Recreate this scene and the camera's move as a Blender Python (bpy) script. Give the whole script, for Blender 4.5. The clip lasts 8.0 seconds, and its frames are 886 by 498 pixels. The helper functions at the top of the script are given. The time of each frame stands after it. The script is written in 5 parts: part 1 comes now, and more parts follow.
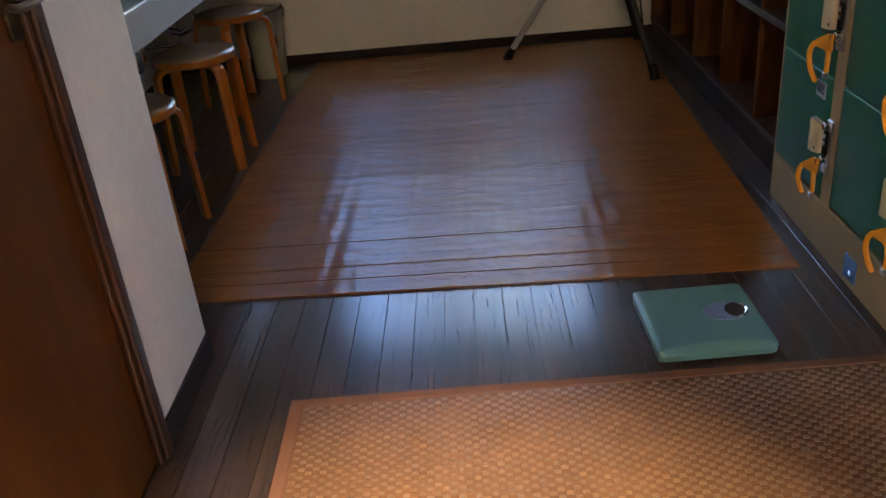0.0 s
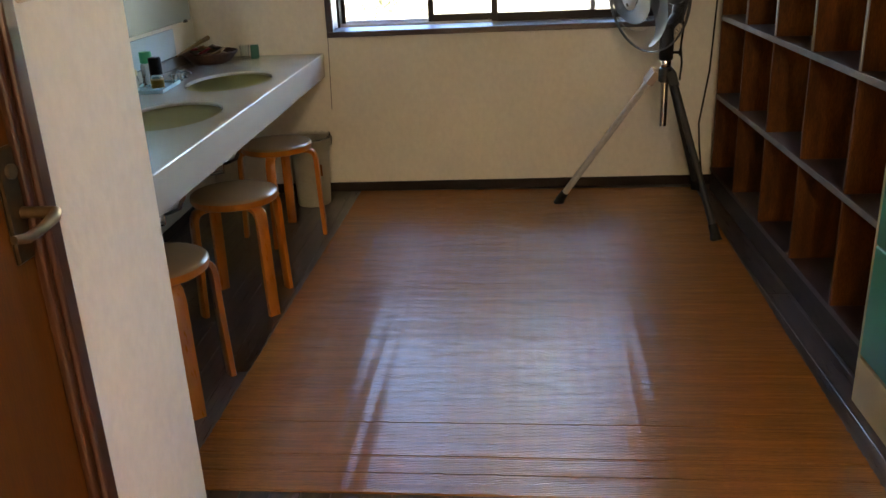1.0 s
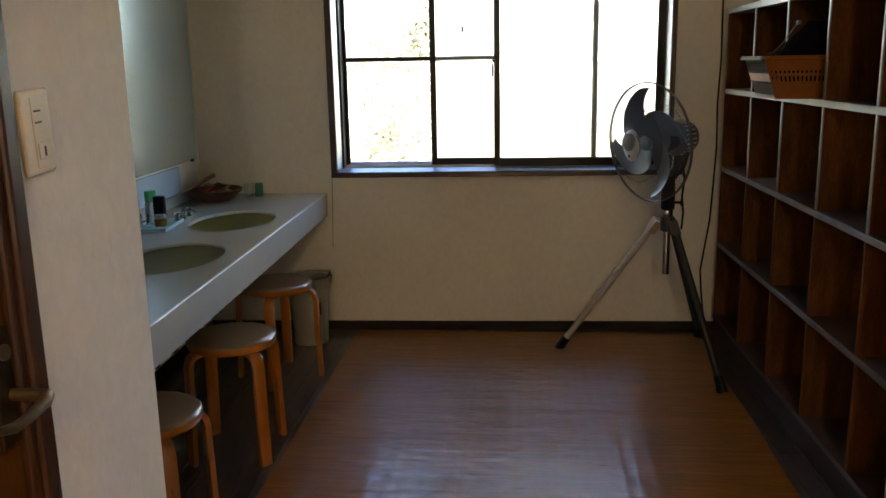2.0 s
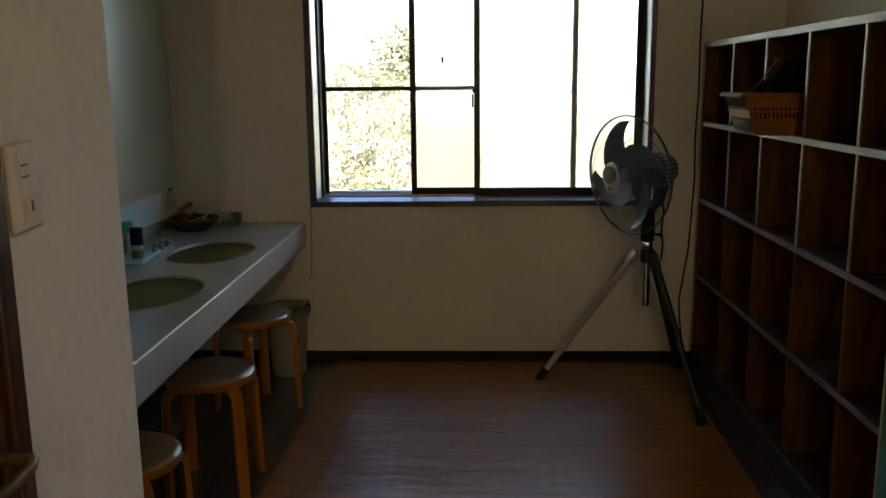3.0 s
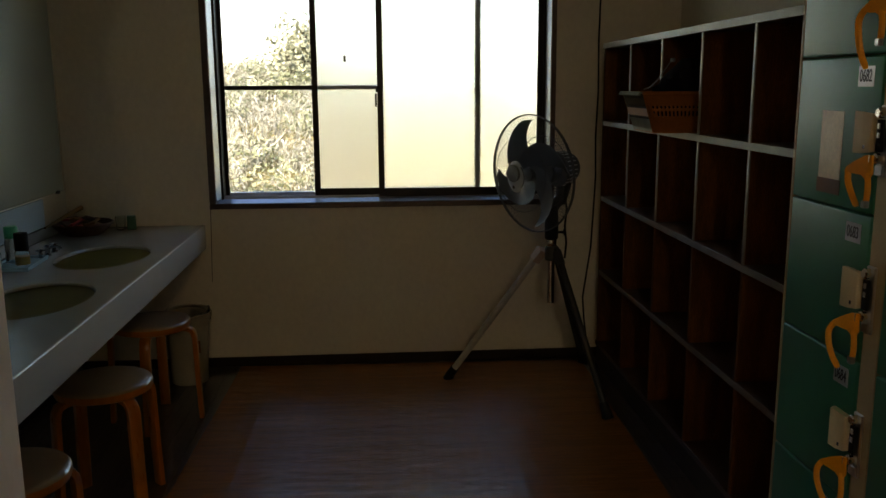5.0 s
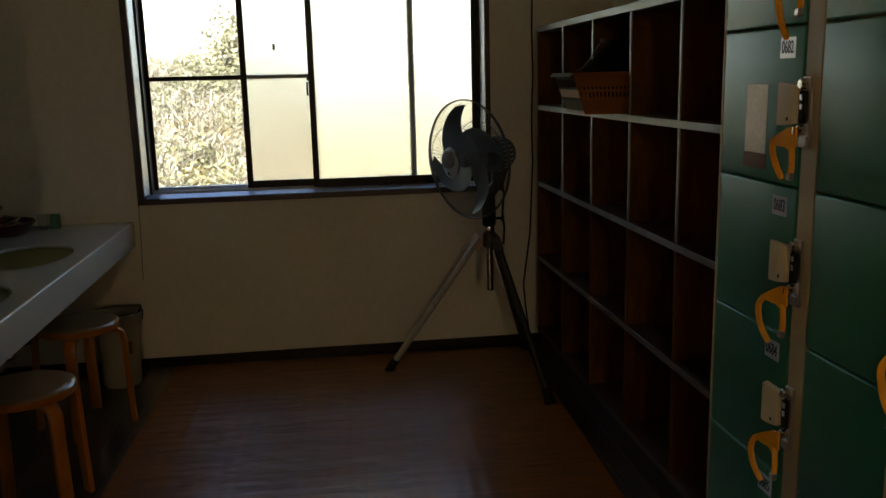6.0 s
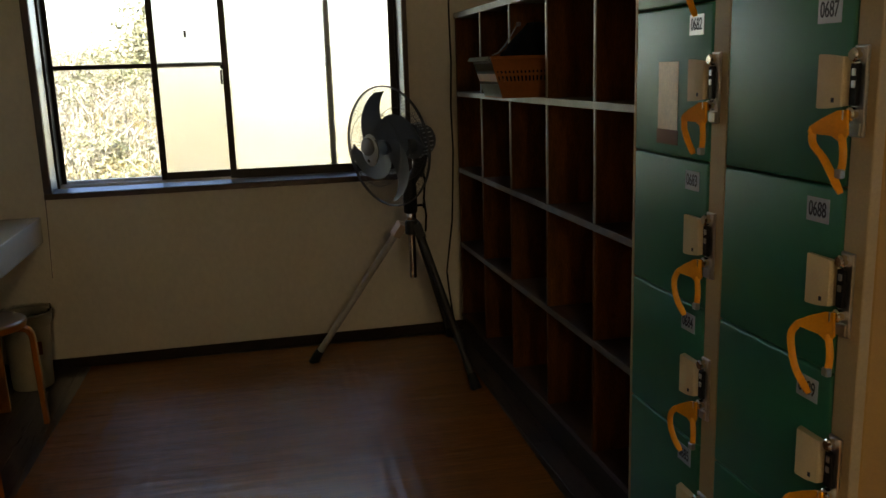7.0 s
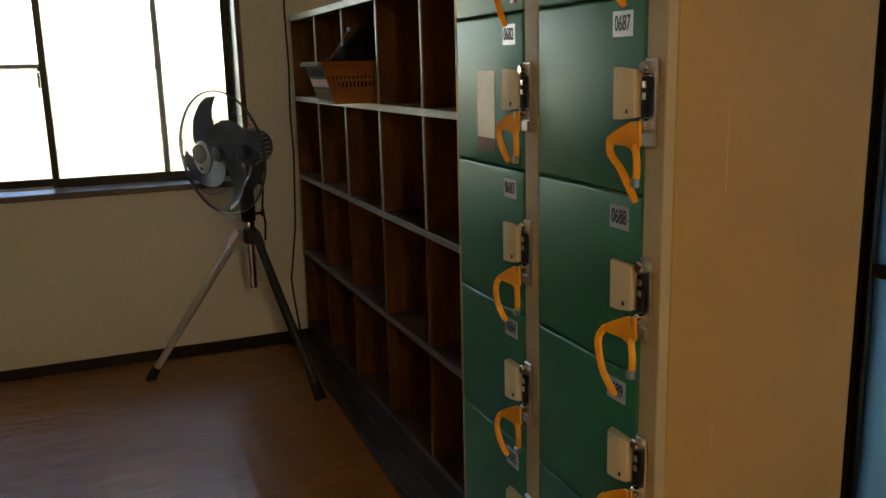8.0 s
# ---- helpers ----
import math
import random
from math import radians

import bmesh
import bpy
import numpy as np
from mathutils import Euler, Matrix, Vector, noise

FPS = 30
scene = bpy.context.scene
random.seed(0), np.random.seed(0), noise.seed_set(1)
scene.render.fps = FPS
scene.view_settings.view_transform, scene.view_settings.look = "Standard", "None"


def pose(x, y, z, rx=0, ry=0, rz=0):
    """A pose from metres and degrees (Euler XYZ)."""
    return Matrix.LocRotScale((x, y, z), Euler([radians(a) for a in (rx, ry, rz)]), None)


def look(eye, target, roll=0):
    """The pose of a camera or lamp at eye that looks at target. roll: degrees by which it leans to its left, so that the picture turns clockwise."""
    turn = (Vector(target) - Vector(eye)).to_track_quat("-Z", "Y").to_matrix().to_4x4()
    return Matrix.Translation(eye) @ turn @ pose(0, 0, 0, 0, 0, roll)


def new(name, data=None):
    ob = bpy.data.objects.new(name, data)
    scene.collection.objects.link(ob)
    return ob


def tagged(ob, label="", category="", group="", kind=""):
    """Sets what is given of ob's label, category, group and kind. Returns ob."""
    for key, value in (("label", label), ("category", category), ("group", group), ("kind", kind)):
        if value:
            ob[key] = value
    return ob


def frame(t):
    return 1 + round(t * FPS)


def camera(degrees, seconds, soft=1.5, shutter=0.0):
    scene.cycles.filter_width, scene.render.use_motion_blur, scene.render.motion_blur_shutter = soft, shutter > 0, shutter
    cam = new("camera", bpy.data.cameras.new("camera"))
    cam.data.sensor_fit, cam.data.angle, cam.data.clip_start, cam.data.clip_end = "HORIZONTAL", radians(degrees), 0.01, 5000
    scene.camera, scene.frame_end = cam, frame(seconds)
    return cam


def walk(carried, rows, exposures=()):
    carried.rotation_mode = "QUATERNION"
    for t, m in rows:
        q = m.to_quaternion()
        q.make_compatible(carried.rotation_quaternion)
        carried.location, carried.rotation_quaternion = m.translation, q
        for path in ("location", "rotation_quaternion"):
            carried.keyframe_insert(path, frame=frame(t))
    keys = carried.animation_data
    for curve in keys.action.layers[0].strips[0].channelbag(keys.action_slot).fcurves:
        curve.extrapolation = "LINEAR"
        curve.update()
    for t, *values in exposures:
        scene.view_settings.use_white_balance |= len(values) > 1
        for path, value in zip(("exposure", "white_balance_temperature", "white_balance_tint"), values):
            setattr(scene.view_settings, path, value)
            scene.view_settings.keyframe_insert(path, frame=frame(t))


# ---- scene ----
cam = camera(55.1, 8.0)
PATH = [
    (0, pose(0.126, -0.421, 1.232, 62.80, 5.04, 0.35)),
    (0.2, pose(0.107, -0.353, 1.265, 63.33, 4.15, 1.31)),
    (0.5, pose(0.102, -0.252, 1.314, 64.91, 3.63, 2.52)),
    (1, pose(0.079, -0.104, 1.385, 69.27, 2.41, 3.82)),
    (1.5, pose(0.065, -0.032, 1.432, 74.17, 1.59, 4.20)),
    (2, pose(0.045, -0.027, 1.456, 77.65, 1.06, 3.81)),
    (2.2, pose(0.048, -0.031, 1.462, 78.63, 1.20, 3.63)),
    (3.3, pose(0.001, 0.006, 1.511, 79.10, 0.27, 1.32)),
    (3.5, pose(0.005, -0.000, 1.509, 79.21, 0.23, 0.81)),
    (4, pose(0.001, 0.009, 1.508, 79.20, 0.17, -0.73)),
    (4.5, pose(0.000, 0.017, 1.498, 79.23, 0.08, -2.54)),
    (6, pose(0.074, 0.085, 1.452, 78.62, 1.39, -8.00)),
    (6.5, pose(0.088, 0.102, 1.439, 78.21, 1.78, -10.30)),
    (7, pose(0.089, 0.098, 1.419, 78.05, 1.77, -13.23)),
    (7.5, pose(0.114, 0.102, 1.407, 77.95, 1.20, -17.44)),
    (8, pose(0.195, 0.105, 1.433, 77.85, 1.43, -22.55)),
]
# the picture brightens while the camera looks down and darkens when the window comes in
EXPOSURES = [(0.0, 4.05, 6150, 18), (0.5, 4.72, 6950, 15), (1.0, 4.80, 7050, 15), (1.5, 4.40, 7050, 16), (2.0, 4.02, 7000, 15), (2.2, 3.82, 7000, 14), (3.5, 2.72, 7500, 12), (4.0, 2.38, 7650, 11),
             (4.5, 2.28, 7750, 11), (6.0, 2.37, 7700, 11), (7.0, 2.74, 7850, 11), (7.5, 3.03, 7950, 10), (8.0, 3.66, 7750, 10)]
walk(cam, PATH, EXPOSURES)

# ---- light ----
world = bpy.data.worlds.new("sky")
scene.world = world
world.use_nodes = True
sky = world.node_tree.nodes.new("ShaderNodeTexSky")
sky.sky_type = "NISHITA"
sky.sun_disc = False
sky.sun_elevation = radians(42)
sky.sun_rotation = radians(205)
sky.ozone_density = 2.4
sky.dust_density = 0.3
back = world.node_tree.nodes["Background"]
back.inputs["Strength"].default_value = 0.15
world.node_tree.links.new(sky.outputs["Color"], back.inputs["Color"])

sun_data = bpy.data.lights.new("sun", "SUN")
sun_data.energy, sun_data.angle, sun_data.color = 4.6, radians(0.5), (1.0, 0.94, 0.84)
sun = new("sun", sun_data)
sun.matrix_world = look((-8, -18, 18), (0, 0, 0))


# ---- materials ----
def surface(name, color, rough=0.5, metal=0.0, var=0.12, scale=4.0, fine=90.0, bump=0.15, stretch=(1, 1, 1), rand=0.0,
            island=0.0, coat=0.0, tint=None, rough_var=0.08, dist=0.002, spec=0.5, coat_rough=0.12, coat_ior=1.5):
    """A material with broad stains, fine grain and relief, in metres of the thing's own space."""
    m = bpy.data.materials.new(name)
    m.use_nodes = True
    nt = m.node_tree
    n, link = nt.nodes, nt.links.new
    bsdf = n["Principled BSDF"]
    at = n.new("ShaderNodeTexCoord")
    mp = n.new("ShaderNodeMapping")
    mp.inputs["Scale"].default_value = stretch
    link(at.outputs["Object"], mp.inputs["Vector"])
    where = mp.outputs["Vector"]
    if rand or island:
        # shift the grain from piece to piece
        src = n.new("ShaderNodeObjectInfo") if rand else n.new("ShaderNodeNewGeometry")
        out = src.outputs["Random"] if rand else src.outputs["Random Per Island"]
        mul = n.new("ShaderNodeMath")
        mul.operation = "MULTIPLY"
        mul.inputs[1].default_value = 37.0
        link(out, mul.inputs[0])
        add = n.new("ShaderNodeVectorMath")
        link(where, add.inputs[0])
        link(mul.outputs[0], add.inputs[1])
        where = add.outputs[0]
    big, small = n.new("ShaderNodeTexNoise"), n.new("ShaderNodeTexNoise")
    for node, s, d in ((big, scale, 4.0), (small, fine, 3.0)):
        node.inputs["Scale"].default_value, node.inputs["Detail"].default_value = s, d
        link(where, node.inputs["Vector"])
    ramp = n.new("ShaderNodeMapRange")
    ramp.inputs["From Min"].default_value, ramp.inputs["From Max"].default_value = 0.3, 0.7
    ramp.inputs["To Min"].default_value, ramp.inputs["To Max"].default_value = 1 - var, 1 + var
    link(big.outputs["Fac"], ramp.inputs["Value"])
    ramp2 = n.new("ShaderNodeMapRange")
    ramp2.inputs["From Min"].default_value, ramp2.inputs["From Max"].default_value = 0.3, 0.7
    ramp2.inputs["To Min"].default_value, ramp2.inputs["To Max"].default_value = 1 - var * 0.7, 1 + var * 0.7
    link(small.outputs["Fac"], ramp2.inputs["Value"])
    both = n.new("ShaderNodeMath")
    both.operation = "MULTIPLY"
    link(ramp.outputs["Result"], both.inputs[0])
    link(ramp2.outputs["Result"], both.inputs[1])
    value = both.outputs[0]
    if rand or island:
        r3 = n.new("ShaderNodeMapRange")
        k = rand or island
        r3.inputs["To Min"].default_value, r3.inputs["To Max"].default_value = 1 - k, 1 + k
        link(out, r3.inputs["Value"])
        b2 = n.new("ShaderNodeMath")
        b2.operation = "MULTIPLY"
        link(value, b2.inputs[0])
        link(r3.outputs["Result"], b2.inputs[1])
        value = b2.outputs[0]
    mix = n.new("ShaderNodeMix")
    mix.data_type, mix.blend_type = "RGBA", "MULTIPLY"
    mix.inputs["Factor"].default_value = 1.0
    if tint:
        two = n.new("ShaderNodeMix")
        two.data_type = "RGBA"
        two.inputs["A"].default_value, two.inputs["B"].default_value = (*color, 1), (*tint, 1)
        link(big.outputs["Fac"], two.inputs["Factor"])
        link(two.outputs["Result"], mix.inputs["A"])
    else:
        mix.inputs["A"].default_value = (*color, 1)
    link(value, mix.inputs["B"])
    link(mix.outputs["Result"], bsdf.inputs["Base Color"])
    rr = n.new("ShaderNodeMapRange")
    rr.inputs["To Min"].default_value, rr.inputs["To Max"].default_value = max(rough - rough_var, 0.02), min(rough + rough_var, 1.0)
    link(small.outputs["Fac"], rr.inputs["Value"])
    link(rr.outputs["Result"], bsdf.inputs["Roughness"])
    bsdf.inputs["Metallic"].default_value = metal
    bsdf.inputs["Coat Weight"].default_value = coat
    bsdf.inputs["Coat IOR"].default_value = coat_ior
    bsdf.inputs["Coat Roughness"].default_value = coat_rough
    bsdf.inputs["Specular IOR Level"].default_value = spec
    if bump:
        bp = n.new("ShaderNodeBump")
        bp.inputs["Strength"].default_value, bp.inputs["Distance"].default_value = bump, dist
        link(small.outputs["Fac"], bp.inputs["Height"])
        link(bp.outputs["Normal"], bsdf.inputs["Normal"])
        link(bp.outputs["Normal"], bsdf.inputs["Coat Normal"])
    return m


def glassy(name, color=(1, 1, 1), rough=0.0, ior=1.45):
    m = bpy.data.materials.new(name)
    m.use_nodes = True
    b = m.node_tree.nodes["Principled BSDF"]
    b.inputs["Base Color"].default_value = (*color, 1)
    b.inputs["Roughness"].default_value, b.inputs["IOR"].default_value = rough, ior
    b.inputs["Transmission Weight"].default_value = 1.0
    return m


WALLPAPER = surface("wallpaper", (0.76, 0.712, 0.615), 0.8, var=0.055, scale=1.2, fine=48, stretch=(1, 1, 0.75), bump=0.5, dist=0.0024, spec=0.3)
CEILING = surface("ceiling_board", (0.8, 0.78, 0.73), 0.9, var=0.05, scale=2)
DARK_TRIM = surface("dark_stained_trim", (0.024, 0.014, 0.009), 0.6, var=0.25, scale=6, fine=60, stretch=(1, 1, 6), spec=0.25)
PLANK = surface("dark_floor_plank", (0.050, 0.030, 0.021), 0.30, var=0.35, scale=5, fine=50, stretch=(7, 0.10, 1), rand=0.16, bump=0.16, dist=0.0008, coat=1.0, coat_rough=0.14)
SUBFLOOR = surface("floor_joint", (0.008, 0.005, 0.004), 0.8)
CASING = surface("window_casing_wood", (0.055, 0.022, 0.013), 0.35, var=0.25, scale=6, fine=60, stretch=(1, 1, 1), coat=1.0, coat_rough=0.15)
BRONZE = surface("bronze_aluminium", (0.016, 0.014, 0.013), 0.35, metal=0.6, var=0.12, scale=8, fine=200, bump=0.05)
LEDGE = surface("pale_painted_ledge", (0.78, 0.79, 0.80), 0.5, var=0.08, scale=9, fine=90)
BRIGHT_ALU = surface("bright_anodised_aluminium", (0.46, 0.49, 0.54), 0.34, metal=0.85, var=0.06, scale=12, fine=40, bump=0)
RAIL_GREY = surface("worn_aluminium_track", (0.55, 0.57, 0.60), 0.4, metal=0.1, var=0.15, scale=12, fine=120)
DOOR_WOOD = surface("red_brown_door_veneer", (0.100, 0.034, 0.0050), 0.50, var=0.2, scale=3, fine=45, stretch=(6, 6, 0.7), coat=0.0, bump=0.08, spec=0.15)
FRAME_WOOD = surface("dark_red_brown_frame_varnish", (0.050, 0.016, 0.006), 0.35, var=0.2, scale=3, fine=45, stretch=(6, 6, 0.7), coat=0.2, bump=0.06, coat_rough=0.3)
CEDAR = surface("cedar_board", (0.100, 0.033, 0.0062), 0.6, spec=0.15, var=0.38, scale=5, fine=60, stretch=(5, 5, 0.9), rand=0.14, bump=0.12)
CEDAR_FLAT = surface("cedar_shelf_board", (0.048, 0.019, 0.008), 0.5, var=0.3, scale=5, fine=60, stretch=(5, 0.9, 5), rand=0.12, bump=0.12)
# nearly black: the shade deep in the cubbies is put into this colour
SHADED_BACK = surface("shade_dark_back_panel", (0.014, 0.006, 0.0035), 0.7, var=0.25, scale=5, fine=50, stretch=(5, 5, 1))
PLINTH = surface("grey_brown_plinth", (0.042, 0.031, 0.025), 0.68, var=0.2, scale=5, fine=60, stretch=(5, 1, 5), coat=0.0, spec=0.12)
EDGING = surface("grey_metal_edging", (0.185, 0.172, 0.145), 0.48, metal=0.4, var=0.12, scale=10, fine=150)
# same edging in a browner copy: lower shelves' shade put into its colour
SHADED_EDGE = surface("shaded_brown_edging", (0.105, 0.075, 0.052), 0.5, var=0.3, scale=9, fine=120, stretch=(5, 1, 5))
STONE = surface("cast_marble_counter", (0.46, 0.452, 0.41), 0.16, var=0.06, scale=6, fine=260, bump=0.02, coat=0.4, tint=(0.40, 0.392, 0.352))
OLIVE = surface("olive_glazed_basin", (0.130, 0.105, 0.016), 0.5, var=0.08, scale=9, fine=120, bump=0.02, coat=0.0, spec=0.15)
CHROME = surface("chrome", (0.75, 0.76, 0.78), 0.10, metal=1.0, var=0.05, scale=20, fine=200, bump=0.02, rough_var=0.04)
DULL_CHROME = surface("dull_chrome", (0.34, 0.35, 0.37), 0.16, metal=1.0, var=0.08, scale=20, fine=200, bump=0.02, rough_var=0.05)
SILVER = surface("silver_painted_tube", (0.45, 0.43, 0.40), 0.4, metal=0.1, var=0.08, scale=20, bump=0.03)
STEEL = surface("brushed_steel", (0.50, 0.50, 0.50), 0.32, metal=1.0, var=0.12, scale=20, fine=220, bump=0.05)
MIRROR = surface("hazy_old_mirror", (0.42, 0.51, 0.53), 0.20, metal=1.0, var=0.05, scale=3, fine=60, bump=0.0, rough_var=0.05)
# bluish base colour holds the sky's reflection on a white panel
SPLASH = surface("sky_tinted_white_panel", (0.55, 0.67, 0.73), 0.12, var=0.04, scale=4, fine=100, bump=0.02, coat=0.4)
STOOL_WOOD = surface("lacquered_bent_plywood", (0.42, 0.128, 0.009), 0.28, var=0.10, scale=5, fine=30, stretch=(3, 3, 0.5), coat=0.7, bump=0, rough_var=0.02, coat_rough=0.10)
STOOL_TOP = surface("brown_vinyl_stool_top", (0.30, 0.18, 0.085), 0.32, var=0.08, scale=5, fine=16, bump=0, coat=1.0, coat_rough=0.045, rough_var=0.02)
BAMBOO = surface("bamboo_slat", (0.250, 0.091, 0.016), 0.5, var=0.24, scale=4, fine=50, stretch=(1.2, 8, 8), island=0.12, bump=0.10, dist=0.0004, coat=1.0, coat_rough=0.21, spec=0.05, coat_ior=1.75)
RATTAN = surface("woven_rattan_strip", (0.205, 0.108, 0.044), 0.36, var=0.16, scale=7, fine=120, island=0.18, bump=0.15, coat=1.0, coat_rough=0.28, coat_ior=1.7)
RATTAN_DARK = surface("woven_rattan_ground", (0.150, 0.068, 0.024), 0.42, var=0.18, scale=7, fine=110, bump=0.3, coat=0.2)
TAPE = surface("mat_border_tape", (0.17, 0.070, 0.028), 0.65, var=0.1, scale=12, fine=400, bump=0.3)
GREEN = surface("green_locker_enamel", (0.014, 0.158, 0.086), 0.40, var=0.06, scale=2.5, fine=30, bump=0.0, coat=0.0, rand=0.05, rough_var=0.03, spec=0.52)
# one beige enamel twice: lamp's warmth in the body colour, daylight in the frame
LAMPLIT_BEIGE = surface("lamplit_beige_enamel", (0.425, 0.255, 0.074), 0.5, var=0.06, scale=2.5, fine=180, bump=0.03, coat=0.0, spec=0.35)
DAYLIT_BEIGE = surface("daylit_beige_enamel", (0.42, 0.335, 0.19), 0.5, var=0.08, scale=3.5, fine=180, bump=0.03, spec=0.35)
CREAM = surface("cream_plastic", (0.66, 0.56, 0.36), 0.35, var=0.05, scale=12, fine=200, bump=0.02)
ORANGE = surface("orange_rubber_band", (0.80, 0.33, 0.012), 0.42, var=0.08, scale=18, fine=200, bump=0.03)
PAPER = surface("glossy_number_plate", (0.45, 0.52, 0.64), 0.4, var=0.02, scale=20, fine=200, bump=0.0, coat=1.0, coat_rough=0.2, coat_ior=2.1)
INK = surface("blue_black_print", (0.006, 0.012, 0.035), 0.5, var=0.05)
OLD_PAPER = surface("faded_paper_label", (0.88, 0.76, 0.56), 0.75, var=0.12, scale=14, fine=120, tint=(0.78, 0.70, 0.56), coat=0.8, coat_rough=0.25)
BLUE = surface("blue_enamel_plate", (0.03, 0.13, 0.42), 0.35, var=0.08, scale=14)
MINT = surface("mint_green_enamel", (0.115, 0.275, 0.262), 0.33, var=0.05, scale=8, fine=260, bump=0.05, coat=0.15)
LILAC = surface("lilac_dial_surround", (0.20, 0.27, 0.42), 0.3, var=0.04, scale=8)
BLACK = surface("black_rubber", (0.010, 0.010, 0.010), 0.6, spec=0.2, var=0.15, scale=20)
BLACK_TUBE = surface("black_painted_tube", (0.018, 0.018, 0.019), 0.5, var=0.12, scale=20, bump=0.03)
FAN_GREY = surface("smoke_grey_fan_plastic", (0.075, 0.088, 0.105), 0.35, var=0.08, scale=14, bump=0.02)
FAN_DISC = surface("dull_grey_fan_disc", (0.17, 0.175, 0.18), 0.4, var=0.05, scale=14, bump=0.02)
FAN_LIGHT = surface("pale_grey_fan_badge", (0.48, 0.54, 0.61), 0.3, var=0.05, scale=14, bump=0.02)
WIRE = surface("grey_guard_wire", (0.10, 0.105, 0.115), 0.5, metal=0.3, var=0.05)
BASKET = surface("orange_brown_plastic_basket", (0.24, 0.080, 0.018), 0.55, spec=0.15, var=0.1, scale=10, bump=0.04)
TAN_FRONT = surface("tan_basket_front", (0.050, 0.033, 0.017), 0.7, spec=0.02, var=0.08, scale=10, bump=0.04)
CREAM_BAR = surface("worn_cream_slots", (0.20, 0.175, 0.125), 0.7, var=0.1, scale=20, bump=0.04, spec=0.02)
GREY_TAPE = surface("grey_woven_strap", (0.085, 0.078, 0.080), 0.7, var=0.2, scale=30, fine=300, bump=0.2)
CLOTH = surface("dark_cloth", (0.006, 0.0055, 0.008), 0.95, var=0.25, scale=8, fine=300, bump=0.5, spec=0.15)
BIN = surface("grey_beige_bin_plastic", (0.36, 0.33, 0.25), 0.45, var=0.07, scale=8, bump=0.04)
BAG = glassy("thin_clear_plastic_bag", (0.9, 0.92, 0.92), 0.25, 1.2)
CLEAR = glassy("clear_plastic", (0.92, 0.97, 0.97), 0.05, 1.35)
AMBER = surface("amber_lotion", (0.40, 0.24, 0.04), 0.3, var=0.05)
GREENCAP = surface("green_cap", (0.03, 0.42, 0.20), 0.35, var=0.05)
DARK_GREEN = surface("dark_green_card", (0.015, 0.13, 0.075), 0.4, var=0.06)
DARK_PACK = surface("dark_wrapper", (0.10, 0.06, 0.05), 0.4, var=0.2, scale=25)
TRAY = surface("pale_blue_tray", (0.40, 0.60, 0.64), 0.15, var=0.04)
WICKER = surface("brown_wicker", (0.10, 0.045, 0.022), 0.6, var=0.3, scale=20, fine=160, bump=0.5)
RED_PACK = surface("red_package", (0.46, 0.06, 0.07), 0.4, var=0.2, scale=25)
STRAW = surface("yellow_handle", (0.26, 0.16, 0.06), 0.5, var=0.15, scale=20)
BRASS = surface("aged_brass", (0.24, 0.16, 0.085), 0.42, metal=0.9, var=0.2, scale=25, bump=0.05)
OLD_BRASS = surface("dark_tarnished_brass", (0.07, 0.042, 0.018), 0.4, metal=0.8, var=0.2, scale=25, bump=0.05)
SCRATCH = surface("bared_pale_scratch", (0.48, 0.33, 0.16), 0.5, var=0.1)
TAN = surface("tan_plastic", (0.46, 0.33, 0.24), 0.45, var=0.08)
PLATE = surface("ivory_switch_plate", (0.64, 0.55, 0.41), 0.4, var=0.04, scale=10, bump=0.02)
SLOT = surface("dark_slot", (0.05, 0.04, 0.03), 0.6)
def net_material():
    m = bpy.data.materials.new("grey_insect_net")
    m.use_nodes = True
    n, link = m.node_tree.nodes, m.node_tree.links.new
    bsdf = n["Principled BSDF"]
    bsdf.inputs["Base Color"].default_value = (0.30, 0.30, 0.29, 1)
    bsdf.inputs["Roughness"].default_value = 0.7
    clear, mix = n.new("ShaderNodeBsdfTransparent"), n.new("ShaderNodeMixShader")
    mix.inputs["Fac"].default_value = 0.20
    link(clear.outputs[0], mix.inputs[1])
    link(bsdf.outputs[0], mix.inputs[2])
    link(mix.outputs[0], n["Material Output"].inputs["Surface"])
    return m


NET = net_material()
FROST = glassy("frosted_pane", (0.96, 0.95, 0.90), 0.36, 1.33)
FROST_BLUE = glassy("blue_frosted_pane", (0.034, 0.082, 0.145), 0.5, 1.33)
BARK = surface("bark", (0.10, 0.075, 0.05), 0.9, var=0.3, scale=5, fine=40, bump=0.6, dist=0.01)
LEAF = surface("tree_leaf", (0.25, 0.26, 0.17), 0.55, var=0.2, scale=1.5, island=0.45, bump=0, tint=(0.42, 0.42, 0.31))
REED = surface("reed_leaf", (0.27, 0.265, 0.20), 0.6, var=0.3, scale=1.4, island=0.6, bump=0, tint=(0.62, 0.60, 0.52))
SCRUB = surface("scrub_leaf", (0.15, 0.18, 0.08), 0.55, var=0.25, scale=1.5, island=0.5, bump=0, tint=(0.36, 0.37, 0.24))
EARTH = surface("overgrown_ground", (0.19, 0.155, 0.050), 0.95, var=0.3, scale=0.6, fine=8, bump=0.6, dist=0.05)
ROOF = surface("roof_sheet", (0.10, 0.10, 0.11), 0.6, var=0.1)
LAMP_GLASS = bpy.data.materials.new("lit_opal_glass")
LAMP_GLASS.use_nodes = True
LAMP_GLASS.node_tree.nodes["Principled BSDF"].inputs["Emission Color"].default_value = (1.0, 0.60, 0.26, 1)
